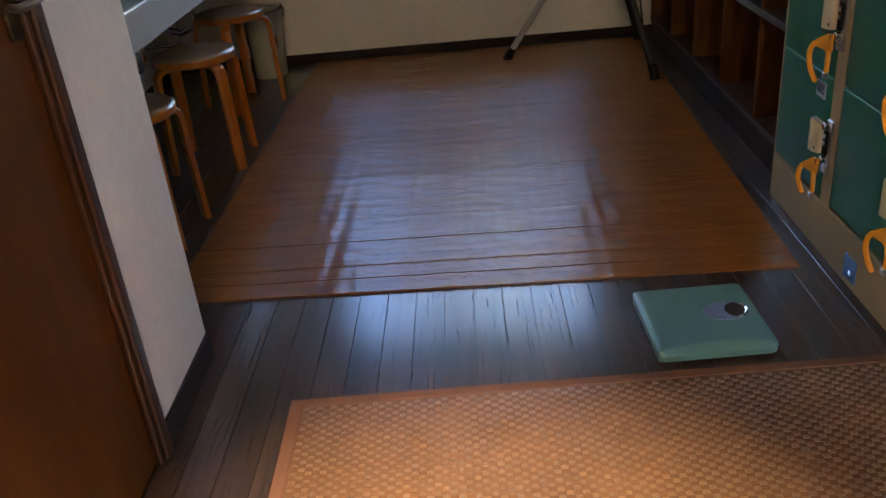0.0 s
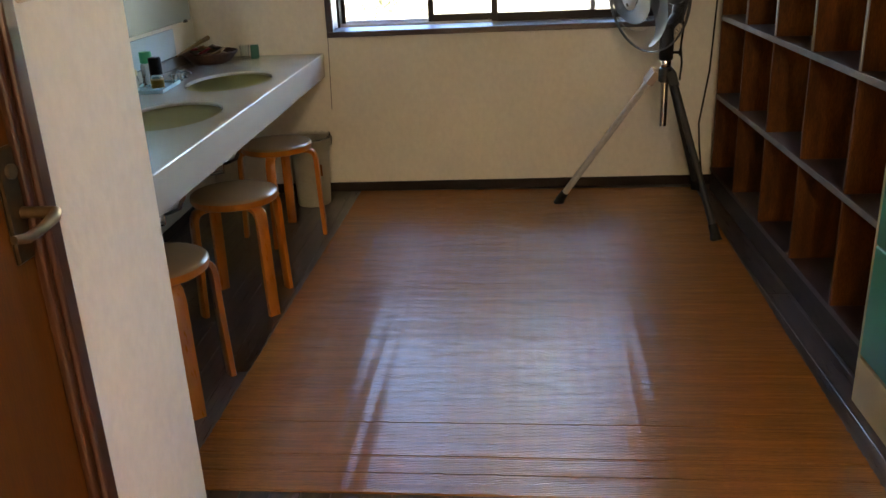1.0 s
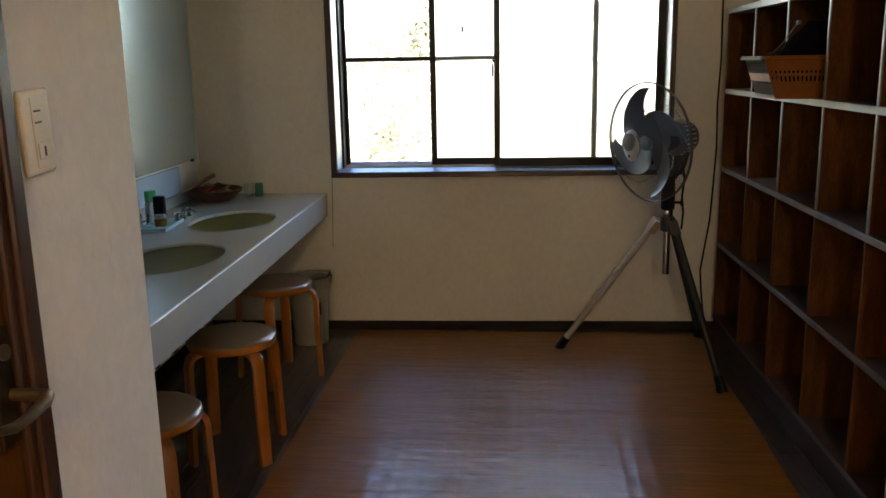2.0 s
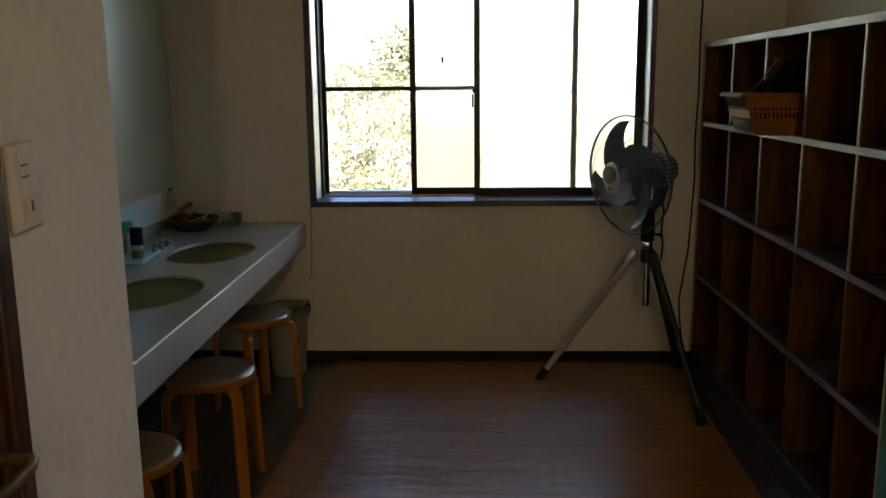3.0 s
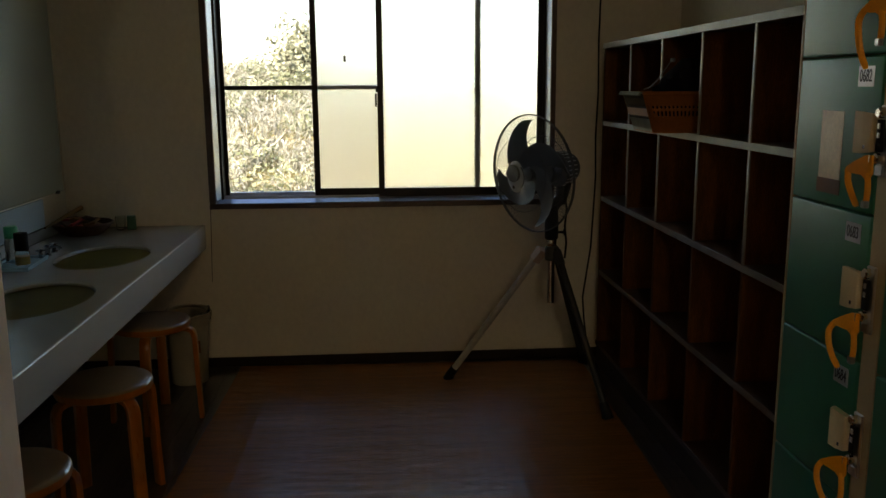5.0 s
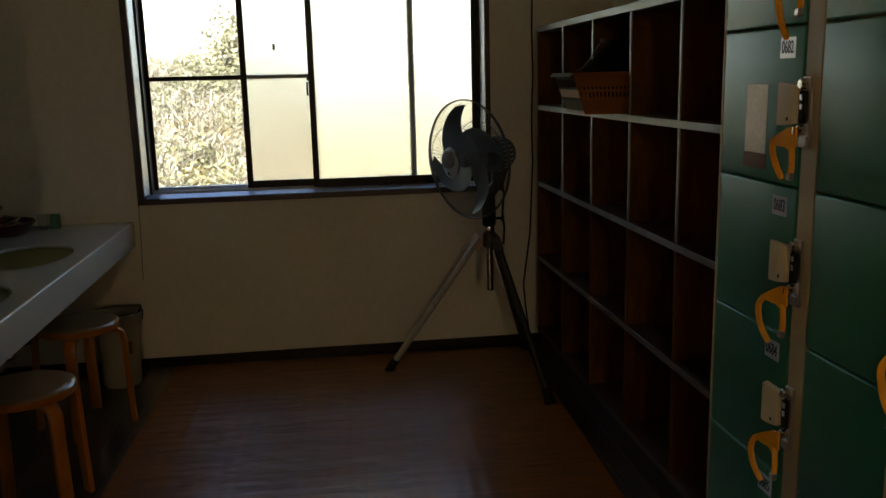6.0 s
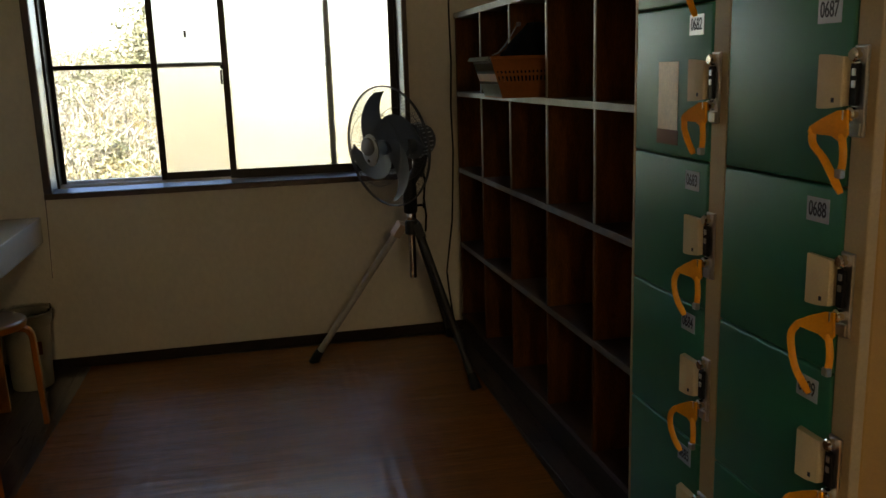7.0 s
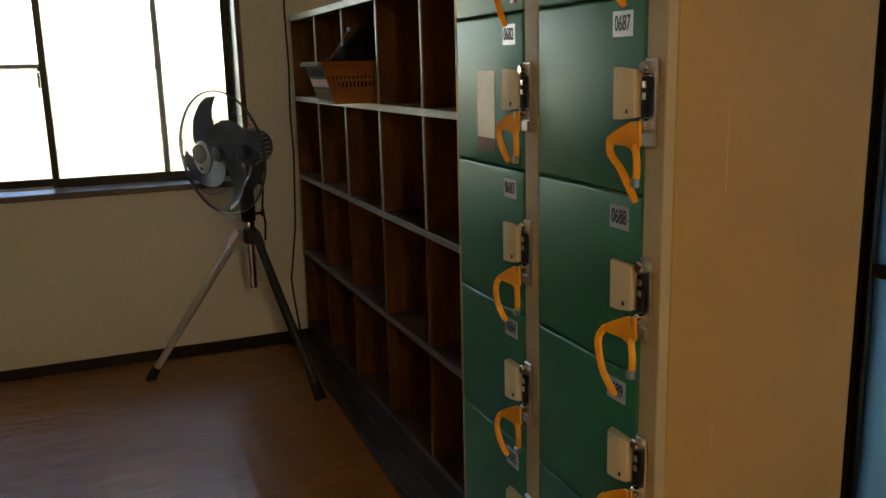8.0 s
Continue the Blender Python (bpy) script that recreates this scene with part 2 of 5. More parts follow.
LAMP_GLASS.node_tree.nodes["Principled BSDF"].inputs["Emission Strength"].default_value = 1.6


# ---- mesh helpers ----
def box(bm, x0, x1, y0, y1, z0, z1, bevel=0.0, seg=1):
    r = bmesh.ops.create_cube(bm, size=1.0)
    vs = r["verts"]
    for v in vs:
        v.co = Vector((x0 + (v.co.x + 0.5) * (x1 - x0), y0 + (v.co.y + 0.5) * (y1 - y0), z0 + (v.co.z + 0.5) * (z1 - z0)))
    if bevel:
        es = {e for v in vs for e in v.link_edges}
        bmesh.ops.bevel(bm, geom=list(es), offset=bevel, segments=seg, profile=0.5, affect="EDGES")
    return vs


def sweep(bm, pts, r, n=10, close=True, flat=None):
    """A tube along pts; r a number or one for each point; flat: (width, depth) makes a rectangular strip across the way."""
    pts = [Vector(p) for p in pts]
    rings = []
    up = None
    for i, p in enumerate(pts):
        d = (pts[min(i + 1, len(pts) - 1)] - pts[max(i - 1, 0)]).normalized()
        if up is None:
            up = Vector((0, 0, 1)) if abs(d.z) < 0.9 else Vector((0, 1, 0))
        a = d.cross(up).normalized()
        b = a.cross(d).normalized()
        up = b
        rad = r[i] if isinstance(r, (list, tuple)) else r
        if flat:
            w, h = flat
            ring = [p + a * (w / 2 * sx) + b * (h / 2 * sy) for sx, sy in ((-1, -1), (1, -1), (1, 1), (-1, 1))]
        else:
            ring = [p + (a * math.cos(k * math.tau / n) + b * math.sin(k * math.tau / n)) * rad for k in range(n)]
        rings.append([bm.verts.new(q) for q in ring])
    m = len(rings[0])
    for i in range(len(rings) - 1):
        for k in range(m):
            bm.faces.new((rings[i][k], rings[i][(k + 1) % m], rings[i + 1][(k + 1) % m], rings[i + 1][k]))
    if close:
        bm.faces.new(list(reversed(rings[0])))
        bm.faces.new(rings[-1])
    return rings


def lathe(bm, prof, n=32, cx=0.0, cy=0.0, sx=1.0, sy=1.0, cap=True):
    """Turns (radius, z) pairs about the upright axis."""
    rings = [[bm.verts.new((cx + r * sx * math.cos(k * math.tau / n), cy + r * sy * math.sin(k * math.tau / n), z)) for k in range(n)] for r, z in prof]
    for i in range(len(rings) - 1):
        for k in range(n):
            bm.faces.new((rings[i][k], rings[i][(k + 1) % n], rings[i + 1][(k + 1) % n], rings[i + 1][k]))
    if cap:
        bm.faces.new(list(reversed(rings[0])))
        bm.faces.new(rings[-1])
    return rings


def finish(bm, name, mat, smooth=False):
    bmesh.ops.recalc_face_normals(bm, faces=bm.faces)
    me = bpy.data.meshes.new(name)
    bm.to_mesh(me)
    bm.free()
    me.materials.append(mat)
    if smooth:
        me.shade_smooth()
        me.set_sharp_from_angle(angle=radians(38))
    return me


def part(name, bm, mat, parent, label="", smooth=False):
    ob = new(name, finish(bm, name, mat, smooth))
    ob.parent = parent
    if label:
        tagged(ob, label)
    return ob


def boxpart(name, dims, mat, parent, bevel=0.0, label="", seg=1):
    bm = bmesh.new()
    box(bm, *dims, bevel=bevel, seg=seg)
    return part(name, bm, mat, parent, label)


def single(name, bm, mat, label, category, kind="", group="", smooth=False, at=None):
    ob = new(name, finish(bm, name, mat, smooth))
    if at is not None:
        ob.matrix_basis = at
    return tagged(ob, label, category, group, kind)


def thing(name, m, label, category, group="", kind=""):
    ob = new(name)
    ob.empty_display_size = 0.1
    ob.matrix_basis = m
    return tagged(ob, label, category, group, kind)


# ---- the room ----
XL, XR, YF, YB, H = -1.60, 1.60, 4.509, -3.00, 2.40
XD = -0.616          # face of the short wall with the door
YA = 1.463           # where that wall ends and the washing bay opens
T = 0.14


def slab(name, dims, mat, label, category="wall"):
    bm = bmesh.new()
    box(bm, *dims)
    return single(name, bm, mat, label, category, kind="structure")


def wall_with_hole(name, axis, at, thick, a0, a1, z0, z1, h0, h1, hz0, hz1, mat, label):
    """A wall across x or y with one opening that goes through it."""
    bm = bmesh.new()
    rects = ((a0, h0, z0, z1), (h1, a1, z0, z1), (h0, h1, z0, hz0), (h0, h1, hz1, z1))
    for p0, p1, q0, q1 in rects:
        if p1 - p0 > 1e-4 and q1 - q0 > 1e-4:
            if axis == "y":
                box(bm, p0, p1, at, at + thick, q0, q1)
            else:
                box(bm, at, at + thick, p0, p1, q0, q1)
    bmesh.ops.remove_doubles(bm, verts=bm.verts, dist=1e-5)
    return single(name, bm, mat, label, "wall", kind="structure")


WX0, WX1, WZ0, WZ1 = -0.838, 0.915, 0.888, 2.08
wall_with_hole("wall_north", "y", YF, T, XL - T, XR + T, 0, H, WX0, WX1, WZ0, WZ1, WALLPAPER, "cream embossed wallpaper wall with a wide sliding window")
slab("wall_west", (XL - T, XL, YB, YF, 0, H), WALLPAPER, "cream wallpaper wall behind the wash counter")
wall_with_hole("wall_door_side", "x", XD - T, T, YB, YA, 0, H, 0.210, 1.040, 0, 2.02, WALLPAPER, "short cream wallpaper wall beside a brown door")
slab("wall_bay", (XL, XD - T, YA - T, YA, 0, H), WALLPAPER, "cream wallpaper wall closing the washing bay")
DY0, DY1, DZ1 = 0.40, 1.335, 1.95
wall_with_hole("wall_east", "x", XR, T, YB, YF, 0, H, DY0, DY1, 0.02, DZ1, WALLPAPER, "cream wallpaper wall with a glazed sliding door")
# south wall, ceiling and roof are unseen, added to shut out sun and sky
slab("wall_south", (XL - T, XR + T, YB - T, YB, 0, H), WALLPAPER, "plain cream wallpaper wall closing the room")
slab("ceiling", (XL - T, XR + T, YB - T, YF + T, H, H + 0.12), CEILING, "off-white board ceiling", "ceiling")
slab("roof", (XL - 0.7, XR + 0.7, YB - 0.7, YF + 0.30, H + 0.16, H + 0.24), ROOF, "unseen flat roof, added to keep the sun out", "roof")

# skirting boards
skirts = ((XL, XR, YF - 0.012, YF, 0, 0.052), (XD, XD + 0.010, 1.081, YA, 0, 0.075), (XD - T, XD, YA, YA + 0.010, 0, 0.075),
          (XL, XL + 0.012, YA, YF - 0.012, 0, 0.052), (XR - 0.012, XR, 1.30, YF - 0.012, 0, 0.052))
for k, d in enumerate(skirts):
    bm = bmesh.new()
    box(bm, *d, bevel=0.002)
    single("baseboard", bm, DOOR_WOOD if k == 2 else DARK_TRIM, "dark stained wooden baseboard along the wall", "baseboard", kind="structure")


# seam in the wallpaper below the window
bm = bmesh.new()
sweep(bm, [(-0.872, YF, 0.860), (-0.876, YF - 0.0004, 0.70), (-0.884, YF, 0.47)], 0.0018, 6)
single("trim", bm, CASING, "thin brown seam in the wallpaper", "trim", kind="structure")

# ---- the window ----
def build_window():
    w = thing("window_1", pose(0, YF, 0), "wide bronze sliding window, frosted sashes slid half open", "window", kind="structure")
    x0, x1, z0, z1 = WX0, WX1, WZ0, WZ1
    # wooden casing round the opening
    for nm, d in (("window_sill", (-0.872, 0.940, -0.022, 0.045, 0.860, z0)),
                  ("casing", (-0.872, x0, -0.018, 0.060, z0, z1)), ("casing", (x1, 0.940, -0.018, 0.060, z0, z1)),
                  ("casing", (-0.872, 0.940, -0.018, 0.060, z1, z1 + 0.026))):
        boxpart(nm, d, CASING, w, 0.003, "dark red-brown wooden casing")
    # aluminium outer frame
    for d in ((x0, x0 + 0.030, 0.045, 0.135, z0, z1), (x1 - 0.030, x1, 0.045, 0.135, z0, z1),
              (x0 + 0.030, x1 - 0.030, 0.045, 0.135, z1 - 0.03, z1)):
        boxpart("window_frame", d, BRONZE, w, 0.002)
    boxpart("track", (x0 + 0.03, x1 - 0.03, 0.045, 0.140, z0, z0 + 0.016), RAIL_GREY, w, 0.002, "worn grey aluminium sliding track")
    # sloped bright lips that lead from the casing to the frame
    def lip(name, prof, a, b, axis):
        bm = bmesh.new()
        ends = [[bm.verts.new((q, y, p) if axis == "x" else (p, y, q)) for p, y in prof] for q in (a, b)]
        for i in range(3):
            bm.faces.new((ends[0][i], ends[0][(i + 1) % 3], ends[1][(i + 1) % 3], ends[1][i]))
        bm.faces.new(ends[0])
        bm.faces.new(ends[1][::-1])
        part(name, bm, BRIGHT_ALU, w, "bright aluminium lip of the window frame")
    lip("sill_lip", ((z0 - 0.001, 0.006), (z0 + 0.015, 0.0445), (z0 - 0.001, 0.0445)), x0 + 0.002, x1 - 0.002, "x")
    lip("jamb_lip", ((x0 - 0.001, 0.004), (x0 + 0.019, 0.0445), (x0 - 0.001, 0.0445)), z0 + 0.016, z1 - 0.002, "z")
    lip("jamb_lip", ((x1 + 0.001, 0.004), (x1 - 0.019, 0.0445), (x1 + 0.001, 0.0445)), z0 + 0.016, z1 - 0.002, "z")
    for yy in (0.062, 0.094, 0.122):
        boxpart("rail", (x0 + 0.03, x1 - 0.03, yy - 0.002, yy + 0.002, z0 + 0.016, z0 + 0.028), RAIL_GREY, w)

    def sash(xa, xb, y, mat, latch_x, st=0.030):
        s = boxpart("sash", (xa, xa + st, y - 0.012, y + 0.012, z0 + 0.020, z1 - 0.03), BRONZE, w, 0.002, "bronze aluminium sash with frosted glass")
        boxpart("stile", (xb - st, xb, y - 0.012, y + 0.012, z0 + 0.020, z1 - 0.03), BRONZE, s, 0.002)
        boxpart("bottom_rail", (xa + st, xb - st, y - 0.011, y + 0.011, z0 + 0.018, z0 + 0.062), BRONZE, s, 0.002)
        boxpart("top_rail", (xa + st, xb - st, y - 0.011, y + 0.011, z1 - 0.075, z1 - 0.03), BRONZE, s, 0.002)
        p = boxpart("pane", (xa + st, xb - st, y - 0.0025, y + 0.0025, z0 + 0.062, z1 - 0.075), mat, s, 0, "frosted glass pane")
        p.visible_shadow = False
        boxpart("latch", (latch_x - 0.012, latch_x + 0.004, y - 0.030, y - 0.012, 1.455, 1.475), BRONZE, s, 0.003, "small window latch")
        return s
    sash(-0.333, 0.556, 0.094, FROST, 0.530)
    inner = sash(0.008, 0.885, 0.062, FROST, 0.012)
    boxpart("pull", (-0.004, 0.006, 0.044, 0.052, 1.38, 1.45), BRONZE, inner, 0.002, "dark finger pull")
    boxpart("sticker", (-0.164, -0.152, 0.088, 0.0912, 1.612, 1.644), SLOT, w, 0.002, "small dark mark stuck on the glass")
    # insect screen frame with its middle bar
    sc = boxpart("screen", (x0 + 0.030, x0 + 0.050, 0.114, 0.130, z0 + 0.028, z1 - 0.03), BRONZE, w, 0.002, "bronze insect screen frame with a middle bar")
    boxpart("stile", (0.020, 0.042, 0.114, 0.130, z0 + 0.030, z1 - 0.03), BRONZE, sc, 0.002)
    boxpart("middle_bar", (x0 + 0.050, 0.020, 0.115, 0.129, 1.470, 1.492), BRONZE, sc, 0.002)
    boxpart("bottom_rail", (x0 + 0.050, 0.020, 0.115, 0.129, z0 + 0.028, z0 + 0.042), RAIL_GREY, sc, 0.002, "pale grey bottom rail")
    for za, zb in ((z0 + 0.042, 1.470), (1.492, z1 - 0.03)):
        boxpart("net", (x0 + 0.050, 0.020, 0.1215, 0.1221, za, zb), NET, sc, 0, "fine grey insect net")
    boxpart("outer_ledge", (x0, x1, 0.142, 0.225, z0 - 0.02, z0 + 0.034), LEDGE, w, 0.003, "pale grey outer ledge")
    return w


build_window()


# ---- brown door in the short wall ----
def build_door():
    d = thing("door_1", pose(XD, -0.036, 0), "closed red-brown veneered wooden door with brass lever", "door", kind="structure")
    for dims in ((-T, 0.012, 1.085, 1.122, 0, 2.055), (-T, 0.012, 0.218, 0.255, 0, 2.055), (-T, 0.012, 0.255, 1.085, 2.02, 2.055)):
        boxpart("door_frame", dims, FRAME_WOOD, d, 0.006, "glossy red-brown wooden door frame", seg=2)
    leaf = boxpart("door_leaf", (-0.045, -0.012, 0.258, 1.082, 0.006, 2.017), DOOR_WOOD, d, 0.003)
    boxpart("stop_bead", (-0.012, 0.004, 1.066, 1.085, 0, 2.02), FRAME_WOOD, d, 0.005, "rounded wooden stop bead", seg=2)
    pl = boxpart("lock_plate", (-0.012, -0.004, 1.020, 1.064, 0.955, 1.125), OLD_BRASS, leaf, 0.003, "dark aged brass lock plate")
    bm = bmesh.new()
    sweep(bm, [(-0.006, 1.054, 1.026), (0.034, 1.054, 1.026), (0.046, 1.052, 1.025), (0.050, 1.040, 1.023), (0.050, 1.000, 1.018), (0.050, 0.965, 1.018), (0.046, 0.940, 1.024)],
          [0.009, 0.009, 0.010, 0.009, 0.0075, 0.0075, 0.006], 12)
    part("handle", bm, BRASS, leaf, "polished brass lever handle", smooth=True)
    bm = bmesh.new()
    sweep(bm, [(-0.006, 1.044, 1.09), (0.002, 1.044, 1.09)], 0.011, 16)
    part("keyhole", bm, BRASS, leaf, smooth=True)


build_door()


def build_switch():
    s = thing("wall_outlet", pose(XD, 1.140, 1.371, 2.5), "ivory wall plate with switch and socket", "outlet")
    boxpart("plate", (0, 0.009, -0.040, 0.040, -0.060, 0.060), PLATE, s, 0.006, seg=3)
    boxpart("insert", (0.009, 0.0102, -0.014, 0.014, -0.050, 0.050), PLATE, s, 0.0005)
    for z in (0.030, 0.014):
        boxpart("slot", (0.0102, 0.0107, -0.009, 0.009, z - 0.0013, z + 0.0013), SLOT, s)
    boxpart("rocker", (0.0102, 0.0125, -0.010, 0.010, -0.038, -0.014), PLATE, s, 0.001, "small ivory rocker with dark mark")
    boxpart("mark", (0.0125, 0.0130, 0.003, 0.008, -0.034, -0.020), SLOT, s)


build_switch()


# ---- glazed sliding door in the east wall ----
def build_glass_door():
    d = thing("door_2", pose(XR, 0, 0), "black framed door with blue frosted glass", "door", kind="structure")
    for dims in ((-0.02, 0.06, DY1 - 0.018, DY1, 0.02, DZ1), (-0.02, 0.06, DY0, DY0 + 0.035, 0.02, DZ1), (-0.02, 0.06, DY0 + 0.035, DY1 - 0.018, DZ1 - 0.03, DZ1)):
        boxpart("door_frame", dims, BRONZE, d, 0.002)
    ya, yb = DY0 + 0.035, DY1 - 0.018
    for dims in ((0.0, 0.03, yb - 0.018, yb, 0.03, DZ1 - 0.03), (0.0, 0.03, ya, ya + 0.05, 0.03, DZ1 - 0.03), (0.0, 0.03, ya + 0.05, yb - 0.018, 0.03, 0.13),
                 (0.0, 0.03, ya + 0.05, yb - 0.018, DZ1 - 0.09, DZ1 - 0.03), (0.0, 0.03, ya + 0.05, yb - 0.018, 1.003, 1.028)):
        boxpart("rail", dims, BRONZE, d, 0.002)
    for z0, z1 in ((0.13, 1.003), (1.028, DZ1 - 0.09)):
        boxpart("pane", (0.012, 0.017, ya + 0.05, yb - 0.018, z0, z1), FROST_BLUE, d, 0, "blue frosted glass pane")
    boxpart("sill", (-0.03, 0.10, DY0, DY1, 0.0, 0.02), BRONZE, d, 0.002)


build_glass_door()


# ---- ceiling lamps: an added, unseen globe fills from the back, a downlight over the entrance ----
lamp = thing("added_ceiling_light", pose(0.25, -2.40, H), "added round opal glass ceiling light, out of view, lit", "ceiling light")
bm = bmesh.new()
lathe(bm, [(0.13, -0.02), (0.135, -0.018), (0.135, 0.0), (0.13, 0.0)], 32, cap=False)
part("base", bm, CHROME, lamp, smooth=True)
bm = bmesh.new()
lathe(bm, [(0.01, -0.062), (0.06, -0.058), (0.10, -0.046), (0.125, -0.028), (0.130, -0.018)], 32)
part("shade", bm, LAMP_GLASS, lamp, "lit opal glass shade", smooth=True)
globe = bpy.data.lights.new("added_fill_glow", "POINT")
globe.energy, globe.color, globe.shadow_soft_size = 4.0, (1.0, 0.85, 0.63), 0.09
new("added_fill_glow", globe).matrix_world = pose(0.25, -2.40, H - 0.13)

LAMP_X, LAMP_Y = 0.04, 0.54
lamp = thing("downlight", pose(LAMP_X, LAMP_Y, H), "round ceiling downlight, warm and lit", "ceiling light")
bm = bmesh.new()
lathe(bm, [(0.070, -0.012), (0.080, -0.010), (0.083, 0.0), (0.070, 0.0)], 32, cap=False)
part("rim", bm, CHROME, lamp, smooth=True)
bm = bmesh.new()
lathe(bm, [(0.070, -0.003), (0.05, -0.005), (0.01, -0.006)], 32)
part("lens", bm, LAMP_GLASS, lamp, "lit opal glass lens", smooth=True)
spot = bpy.data.lights.new("downlight_glow", "SPOT")
spot.energy, spot.color, spot.spot_size, spot.spot_blend, spot.shadow_soft_size = 42.0, (1.0, 0.80, 0.54), radians(40), 1.0, 0.05
new("downlight_glow", spot).matrix_world = look((LAMP_X, LAMP_Y, H - 0.02), (LAMP_X, LAMP_Y + 0.001, 0))


# ---- open cubby shelf ----
XS = 1.163
SY0, SY1, STOP = 2.214, 4.395, 1.692
LEVELS = (1.294, 0.906, 0.513)
DIVIDERS = (2.615, 3.052, 3.490, 3.928)


def build_shelf():
    s = thing("cubby_shelf", pose(XS, 0, 0), "tall brown wooden cubby shelf with metal edging", "shelf")
    d = XR - XS - 0.012
    b = 0.0075
    boxpart("top_board", (0.004, d, SY0, SY1, STOP - 0.024, STOP), CEDAR_FLAT, s, 0.001)
    boxpart("bottom_board", (0.0, d, SY0, SY1, 0.105, 0.128), CEDAR_FLAT, s, 0.001)
    boxpart("plinth", (0.006, d, SY0, SY1, 0.0, 0.105), PLINTH, s, 0.001, "dark grey-brown plinth")
    boxpart("back_board", (d - 0.010, d, SY0 + 0.024, SY1 - 0.024, 0.128, STOP - 0.024), SHADED_BACK, s)
    for y in (SY0 + 0.012, SY1 - 0.012):
        boxpart("side_board", (0.004, d, y - 0.012, y + 0.012, 0.128, STOP - 0.024), CEDAR, s, 0.001)
    for z in LEVELS:
        boxpart("shelf_board", (0.004, d - 0.010, SY0 + 0.024, SY1 - 0.024, z - 0.011, z + 0.011), CEDAR_FLAT, s, 0.001)
        boxpart("edging", (-0.003, 0.004, SY0 + 0.024, SY1 - 0.024, z - 0.012, z + 0.012), EDGING if z == LEVELS[0] else SHADED_EDGE, s, 0.001, "grey metal edging strip" if z == LEVELS[0] else "edging strip browned to show the shade low down")
    boxpart("edging", (-0.003, 0.004, SY0, SY1, STOP - 0.026, STOP + 0.001), EDGING, s, 0.001, "grey metal edging strip")
    lev = (STOP - 0.024, *[z for z in LEVELS], 0.128)
    for i in range(4):
        z1 = lev[i] - (0.011 if i else 0)
        z0 = lev[i + 1] + (0.011 if i < 3 else 0)
        for y in DIVIDERS:
            yy = y + random.uniform(-0.004, 0.004)
            dv = boxpart("divider", (0.006, d - 0.010, yy - b, yy + b, z0, z1), CEDAR, s, 0.001)
            # edges in the two lower rows are browned too, shade in their colour
            boxpart("divider_edge", (0.001, 0.006, yy - b, yy + b, z0, z1), EDGING if i < 2 else CEDAR, dv, 0.0005)
    return s


build_shelf()


# ---- coin lockers ----
LX = 1.103
ROWS = (1.890, 1.547, 1.194, 0.850, 0.506, 0.160)
COLS = ((1.819, 2.195), (1.367, 1.757))
LOCK_Y0, LOCK_Y1, LOCK_X1, LOCK_H = 1.310, 2.208, 1.582, 1.93


glyphs = {}


def glyph(text, h):
    """Mesh of printed characters, built once for each text."""
    if text not in glyphs:
        cu = bpy.data.curves.new("digit", "FONT")
        cu.body, cu.size, cu.align_x, cu.align_y, cu.extrude = text, h, "CENTER", "CENTER", 0.0003
        cu.offset = 0.0003
        tmp = bpy.data.objects.new("tmp", cu)
        me = bpy.data.meshes.new_from_object(tmp)
        bpy.data.objects.remove(tmp)
        me.materials.append(INK)
        glyphs[text] = me
    return glyphs[text]


def wide(me):
    xs = [v.co.x for v in me.vertices]
    return max(xs) - min(xs)


def digits(text, y, z, h, x, parent):
    step = wide(glyph("00", h)) - wide(glyph("0", h))
    turn = Matrix(((0, 0, -1, 0), (-1, 0, 0, 0), (0, 1, 0, 0), (0, 0, 0, 1))) @ Matrix.Diagonal((0.80, 1.25, 1, 1))
    for k, c in enumerate(text):
        ob = new("digit", glyph(c, h))
        ob.matrix_basis = Matrix.Translation((x, y, z)) @ turn @ Matrix.Translation(((k - (len(text) - 1) / 2) * step, 0, 0))
        ob.parent = parent
        tagged(ob, "blue-black printed digit")


# how each band hangs: reach to the side, depth of its loop, drift of its free end, straight or curved
BANDS = (((0.040, 0.150, -0.010, 0), (0.058, 0.104, -0.034, 1), (0.056, 0.128, -0.012, 0), (0.058, 0.126, -0.014, 0), (0.046, 0.110, 0.010, 0)),
         ((0.050, 0.140, -0.020, 0), (0.062, 0.128, -0.072, 1), (0.064, 0.150, -0.028, 0), (0.060, 0.140, -0.020, 0), (0.052, 0.120, -0.010, 0)))


def ribbon(bm, pts, wide, thick, side):
    """A flat band along pts that keeps its width along side, rounded off at its ends."""
    pts = [Vector(p) for p in pts]
    rings = []
    for i, p in enumerate(pts):
        d = (pts[min(i + 1, len(pts) - 1)] - pts[max(i - 1, 0)]).normalized()
        a = (side - d * side.dot(d)).normalized()
        b = d.cross(a)
        w = wide * (0.72 if i in (0, len(pts) - 1) else 1.0)
        rings.append([bm.verts.new(p + a * (w / 2 * u) + b * (thick / 2 * v)) for u, v in ((-1, -0.6), (-0.8, -1), (0.8, -1), (1, -0.6), (1, 0.6), (0.8, 1), (-0.8, 1), (-1, 0.6))])
    for i in range(len(rings) - 1):
        for k in range(8):
            bm.faces.new((rings[i][k], rings[i][(k + 1) % 8], rings[i + 1][(k + 1) % 8], rings[i + 1][k]))
    bm.faces.new(list(reversed(rings[0])))
    bm.faces.new(rings[-1])


